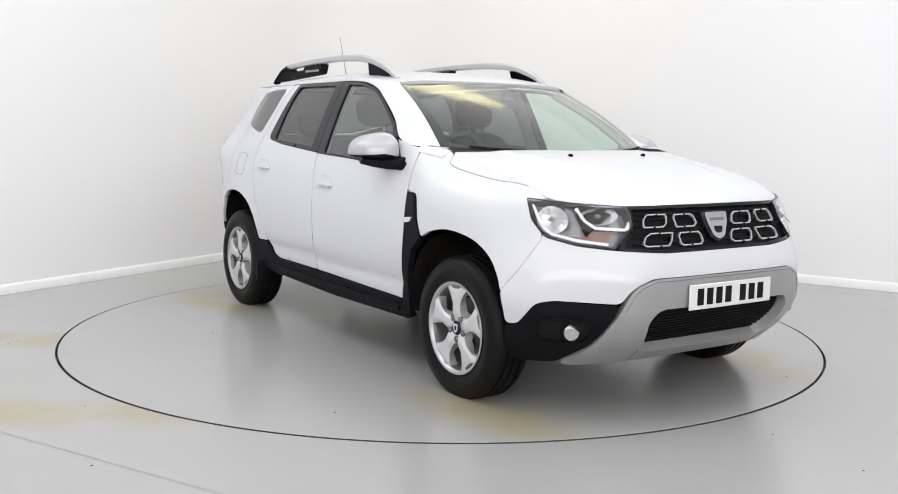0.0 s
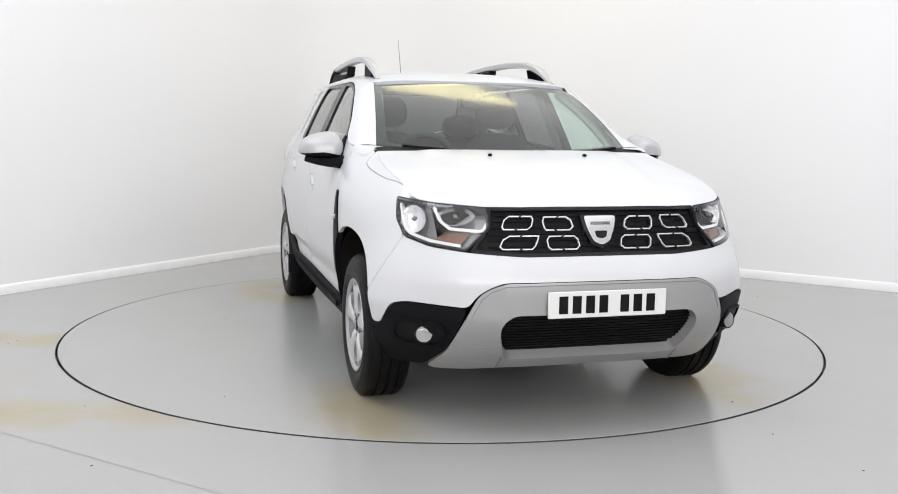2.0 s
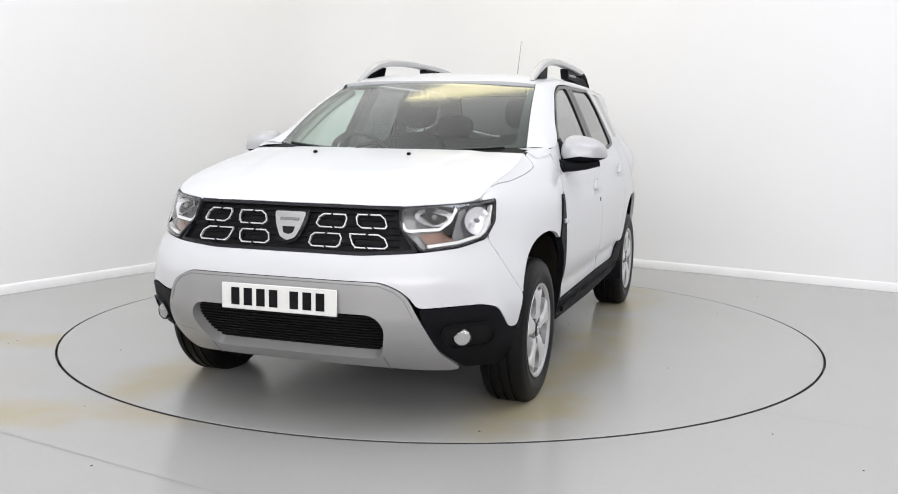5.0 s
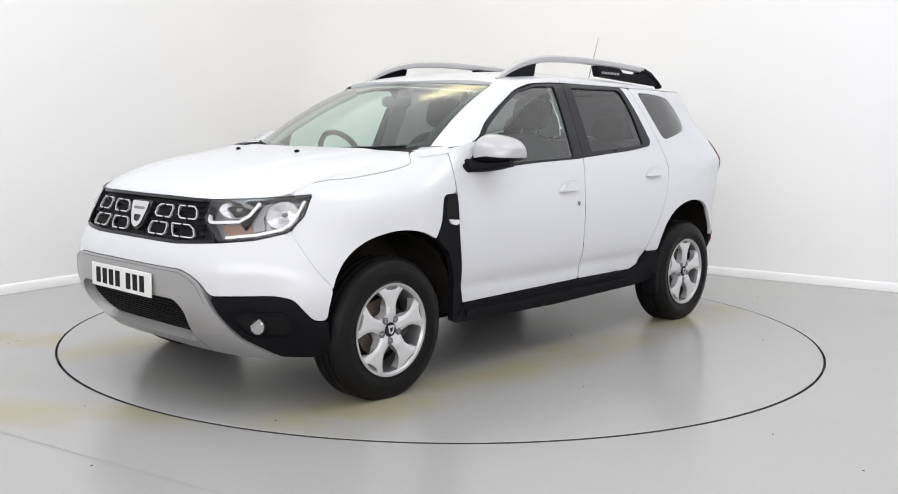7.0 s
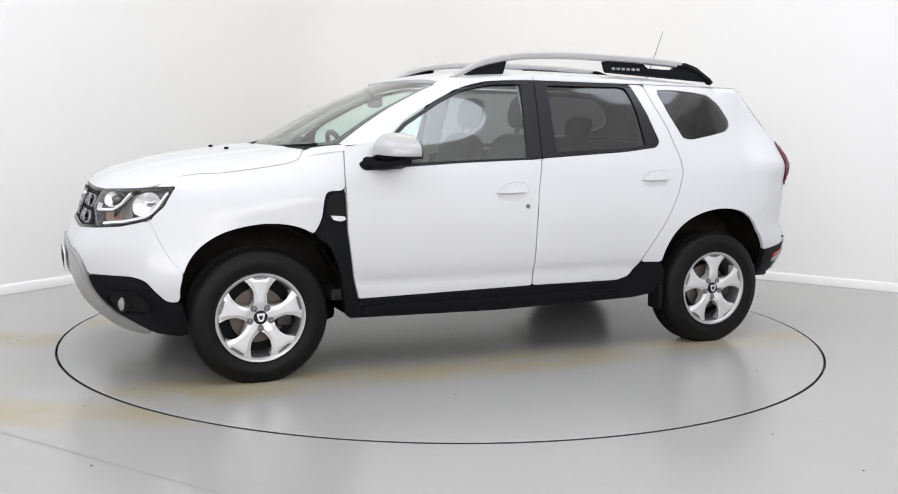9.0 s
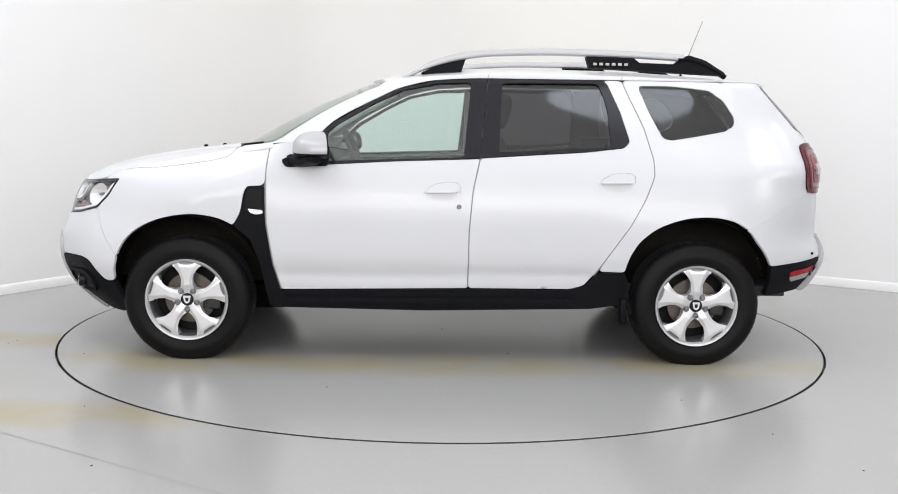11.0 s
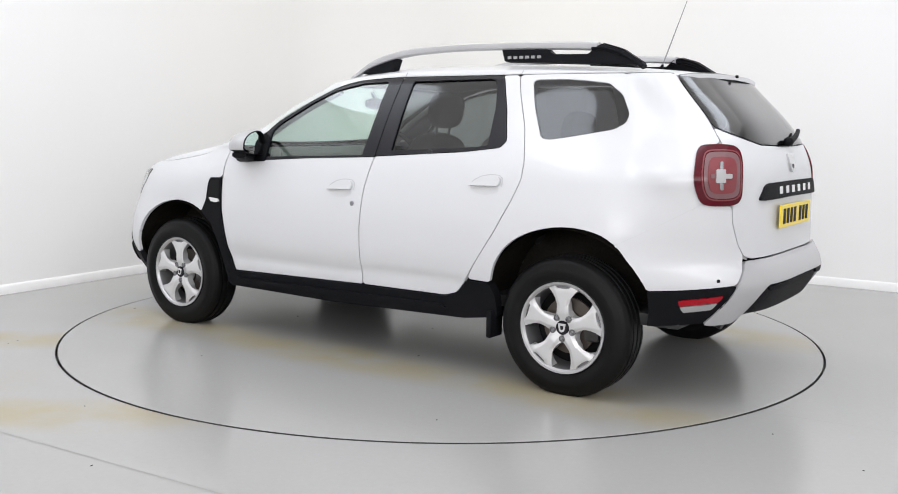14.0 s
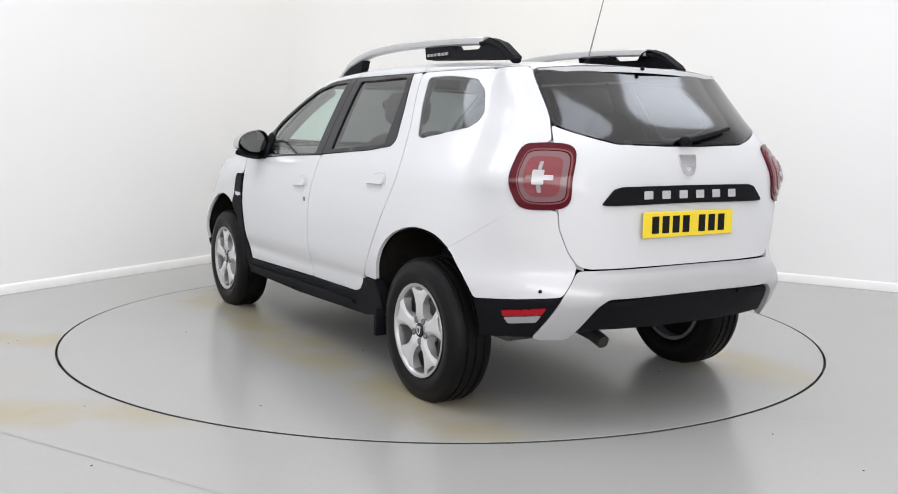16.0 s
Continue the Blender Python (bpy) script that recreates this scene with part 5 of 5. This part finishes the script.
def car_wheels():
    first = wheel()
    spots = [(x, k) for x in (1.337, -1.337) for k in (1, -1)]
    for i, (x, k) in enumerate(spots):
        if i == 0:
            first.matrix_basis = Matrix.Translation((x, k * 0.778, 0.324))
            ob = first
        else:
            ob = copy_thing(first, pose(x, k * 0.778, 0.324, 0, 0, 0 if k > 0 else 180))
        ob.parent = car
    # arches, floor and the dark inside of the shell
    for x in (1.337, -1.337):
        for k in (1, -1):
            def liner(a, v, x=x, k=k):
                r = 0.455 + (0.02 if x < 0 else 0.0) - 0.03 * v ** 4
                px, pz = x + r * math.cos(a), 0.33 + r * 1.03 * math.sin(a)
                edge = skin(s_of(px, pz), pz).y - 0.022
                return Vector((px, k * (0.52 + (edge - 0.52) * v), pz))
            link("arch_liner", grid_mesh("arch_liner", liner, steps(0.0, math.pi, 30) if x > 0 else steps(0.0, math.pi - 0.13, 30), steps(0, 1, 5), ARCH_LINER), car)
            side_wall = lambda a, r, x=x, k=k: Vector((x + r * math.cos(a), k * 0.52, 0.33 + r * 1.03 * math.sin(a)))
            link("arch_wall", grid_mesh("arch_wall", side_wall, steps(0.14, math.pi - 0.14, 24), (0.0, 0.25, 0.40, 0.475), ARCH_LINER), car)
    # front block hangs low, added depth to keep light off the floor below
    part("underbody", block(0.86, 1.86, -0.52, 0.52, 0.215, 0.36, 0.03), LINER, car)
    part("underbody", block(-1.50, -0.86, -0.52, 0.52, 0.29, 0.40, 0.03), LINER, car)
    part("underbody", block(-0.88, 0.88, -0.70, 0.70, 0.275, 0.36, 0.03), LINER, car)
    for x in (1.337, -1.337):
        part("axle", sweep([Vector((x, y, 0.31)) for y in steps(-0.72, 0.72, 5)], lambda t: (0.03, 0.03), 10), LINER, car)
    for fn, s0, s1 in ((skin, -0.95, 0.95), (skin, 4.62, 2 * S_END - 4.62)):
        inner = lambda s, z, fn=fn: fn(s, z) * 0.965 + Vector((0, 0, 0.035 * z))
        link("inner_shell", grid_mesh("inner_shell", inner, steps(s0, s1, 40), steps(0.30 if s0 < 0 else 0.46, 0.90, 8), LINER), car)
    link("inner_shell", grid_mesh("inner_shell", lambda x, y: bonnet(x, y) - Vector((0, 0, 0.03)), steps(1.08, 1.97, 12), steps(-0.66, 0.66, 12), LINER), car)


def car_cabin():
    seat_y = 0.365
    def seat(y):
        ob = part("seat_base", pillow((0.17, y, 0.58), (0.27, 0.245, 0.12), 3.6, 24, 12), SEAT_CLOTH, car, "dark grey cloth seat")
        back = part("seat_back", pillow((0, 0, 0.31), (0.10, 0.245, 0.33), 3.4, 24, 14), SEAT_CLOTH, ob)
        back.matrix_basis = pose(-0.10, y, 0.60, 0, -17, 0)
        head = part("headrest", pillow((0, 0, 0), (0.055, 0.135, 0.10), 3.0, 20, 12), SEAT_CLOTH, ob)
        head.matrix_basis = pose(-0.315, y, 1.345, 0, -12, 0)
        for d in (0.06, -0.06):
            part("headrest_post", sweep([Vector((-0.285, y + d, 1.20)), Vector((-0.305, y + d, 1.28))], lambda t: (0.007, 0.007), 8), SILVER_DARK, ob)
    seat(seat_y)
    seat(-seat_y)
    bench = part("rear_bench", pillow((-0.72, 0, 0.62), (0.25, 0.62, 0.11), 4.2, 28, 10), SEAT_CLOTH, car, "dark grey cloth rear bench")
    back = part("bench_back", pillow((0, 0, 0.27), (0.09, 0.62, 0.29), 4.0, 28, 12), SEAT_CLOTH, bench)
    back.matrix_basis = pose(-0.95, 0, 0.64, 0, -18, 0)
    for y in (-0.38, 0.38):
        head = part("headrest", pillow((0, 0, 0), (0.05, 0.135, 0.085), 3.0, 20, 12), SEAT_CLOTH, bench)
        head.matrix_basis = pose(-1.14, y, 1.255, 0, -12, 0)
    def dash(v, u):
        prof = ((1.12, 1.10), (0.98, 1.112), (0.84, 1.10), (0.74, 1.07), (0.685, 1.02), (0.68, 0.92), (0.72, 0.80), (0.76, 0.60))
        f = u * (len(prof) - 1)
        i = min(int(f), len(prof) - 2)
        a, b = prof[i], prof[i + 1]
        x, z = a[0] + (b[0] - a[0]) * (f - i), a[1] + (b[1] - a[1]) * (f - i)
        hood = 0.035 * math.exp(-((v + 0.365) / 0.17) ** 4) * math.exp(-((u - 0.42) / 0.2) ** 2)
        return Vector((x - 0.10 * abs(v / 0.75) ** 3, v, z + hood))
    board = link("dashboard", grid_mesh("dashboard", dash, steps(-0.74, 0.74, 40), steps(0, 1, 24), CABIN_DARK), car, "dark textured dashboard")
    for y in (-0.66, -0.08, 0.08, 0.66):
        part("air_vent", lathe(((0.045, -0.01), (0.045, 0.006), (0.038, 0.008), (0.034, 0.0)), 20, "x"), SILVER_DARK, board).location = (0.70 - 0.10 * abs(y / 0.75) ** 3, y, 1.0)
    bm = bmesh.new()
    ring = []
    for i in range(36):
        a = 2 * math.pi * i / 36
        ring.append([bm.verts.new((0.016 * math.sin(b), (0.183 + 0.016 * math.cos(b)) * math.cos(a), (0.183 + 0.016 * math.cos(b)) * math.sin(a))) for b in steps(0, 2 * math.pi, 9)[:-1]])
    for i in range(36):
        p, q = ring[i], ring[(i + 1) % 36]
        for j in range(8):
            bm.faces.new((p[j], p[(j + 1) % 8], q[(j + 1) % 8], q[j]))
    steering = part("steering_wheel", bm, CABIN_DARK, car, "black three-spoke steering wheel")
    steering.matrix_basis = pose(0.555, -seat_y, 1.045, 0, 24, 0)
    part("wheel_boss", pillow((0.01, 0, -0.01), (0.03, 0.075, 0.06), 3, 16, 8), CABIN_DARK, steering)
    for y, z in ((-0.12, -0.01), (0.12, -0.01), (0, -0.11)):
        part("wheel_spoke", block(-0.004, 0.012, y - (0.06 if z > -0.05 else 0.03), y + (0.06 if z > -0.05 else 0.03), z - (0.02 if z > -0.05 else 0.06), z + (0.02 if z > -0.05 else 0.06), 0.004), SILVER_DARK, steering)
    part("steering_column", sweep([Vector((0.56, -seat_y, 1.04)), Vector((0.76, -seat_y, 0.95))], lambda t: (0.045, 0.045), 10), CABIN_DARK, board)
    mirror = part("rear_view_mirror", pillow((0.47, 0, 1.392), (0.018, 0.115, 0.034), 3.4, 20, 10), CABIN_DARK, car, "black rear-view mirror")
    part("mirror_stem", sweep([Vector((0.47, 0, 1.40)), Vector((0.50, 0, 1.445)), Vector((0.515, 0, 1.462))], lambda t: (0.012, 0.012), 8), CABIN_DARK, mirror)
    link("roof_lining", grid_mesh("roof_lining", lambda x, y: roof(x, y) - Vector((0, 0, 0.035)), steps(0.30, -1.65, 20), steps(-0.55, 0.55, 14), LINING), car)
    for k in (1, -1):
        for s0, s1, z0, z1 in ((2.895, 3.03, 1.08, 1.49), (3.62, 3.80, 1.12, 1.50)):
            fn = skin if k > 0 else mirrored(skin)
            link("pillar_trim", grid_mesh("pillar_trim", lambda s, z, fn=fn: fn(s, z) - Vector((0, k * 0.045, 0)), steps(s0, s1, 4), steps(z0, z1, 8), LINING), car)
        part("front_pillar_trim", sweep([screen(u, k * 0.955) - Vector((0.05, 0, 0.03)) for u in steps(0.02, 0.98, 10)], lambda t: (0.028, 0.022), 8), LINING, car)
        for x0, x1 in ((-1.62, -1.10),):
            fn = skin if k > 0 else mirrored(skin)
            link("load_bay_side", grid_mesh("load_bay_side", lambda s, z, fn=fn: fn(s, z) - Vector((0, k * 0.06, 0)), steps(3.70, 4.66, 10), steps(0.84, 1.19, 5), CABIN_DARK), car)
    part("parcel_shelf", block(-1.86, -1.10, -0.60, 0.60, 1.075, 1.095, 0.006), CABIN_DARK, car)
    part("cabin_floor", block(-1.85, 0.95, -0.74, 0.74, 0.36, 0.42, 0.01), CABIN_DARK, car)
    part("centre_console", block(0.05, 0.75, -0.10, 0.10, 0.42, 0.72, 0.03), CABIN_DARK, car)


bumper = car_front()
number_plate("front_number_plate", WHITE_PLATE, Vector((2.178, 0.0, 0.546)), 1, bumper, "white front number plate")
car_grille()
car_headlights()
doors = car_sides()
car_top()
car_tail()
car_mirrors(doors)
car_wheels()
car_cabin()
# ---- the turning ----
TURN = ((0.0, -55.09), (0.5, -57.15), (1.0, -60.93), (1.5, -66.07), (2.0, -72.22), (2.5, -78.01), (3.0, -84.20), (3.5, -89.97), (4.0, -96.14),
        (4.5, -101.85), (7.0, -131.26), (7.5, -136.96), (8.0, -143.00), (8.5, -148.91), (9.0, -155.07), (11.5, -183.90), (12.0, -189.94),
        (12.5, -195.58), (13.0, -201.56), (13.5, -207.29), (14.0, -213.32), (14.5, -219.03), (15.0, -225.03), (15.5, -230.80), (16.0, -237.00))


def motions():
    walk(car, [(t, pose(0, 0, 0.001, 0, 0, a) @ pose(0.005, 0.065, 0)) for t, a in TURN])
    walk(turntable, [(t, pose(0, 0, 0, 0, 0, a)) for t, a in TURN])


motions()
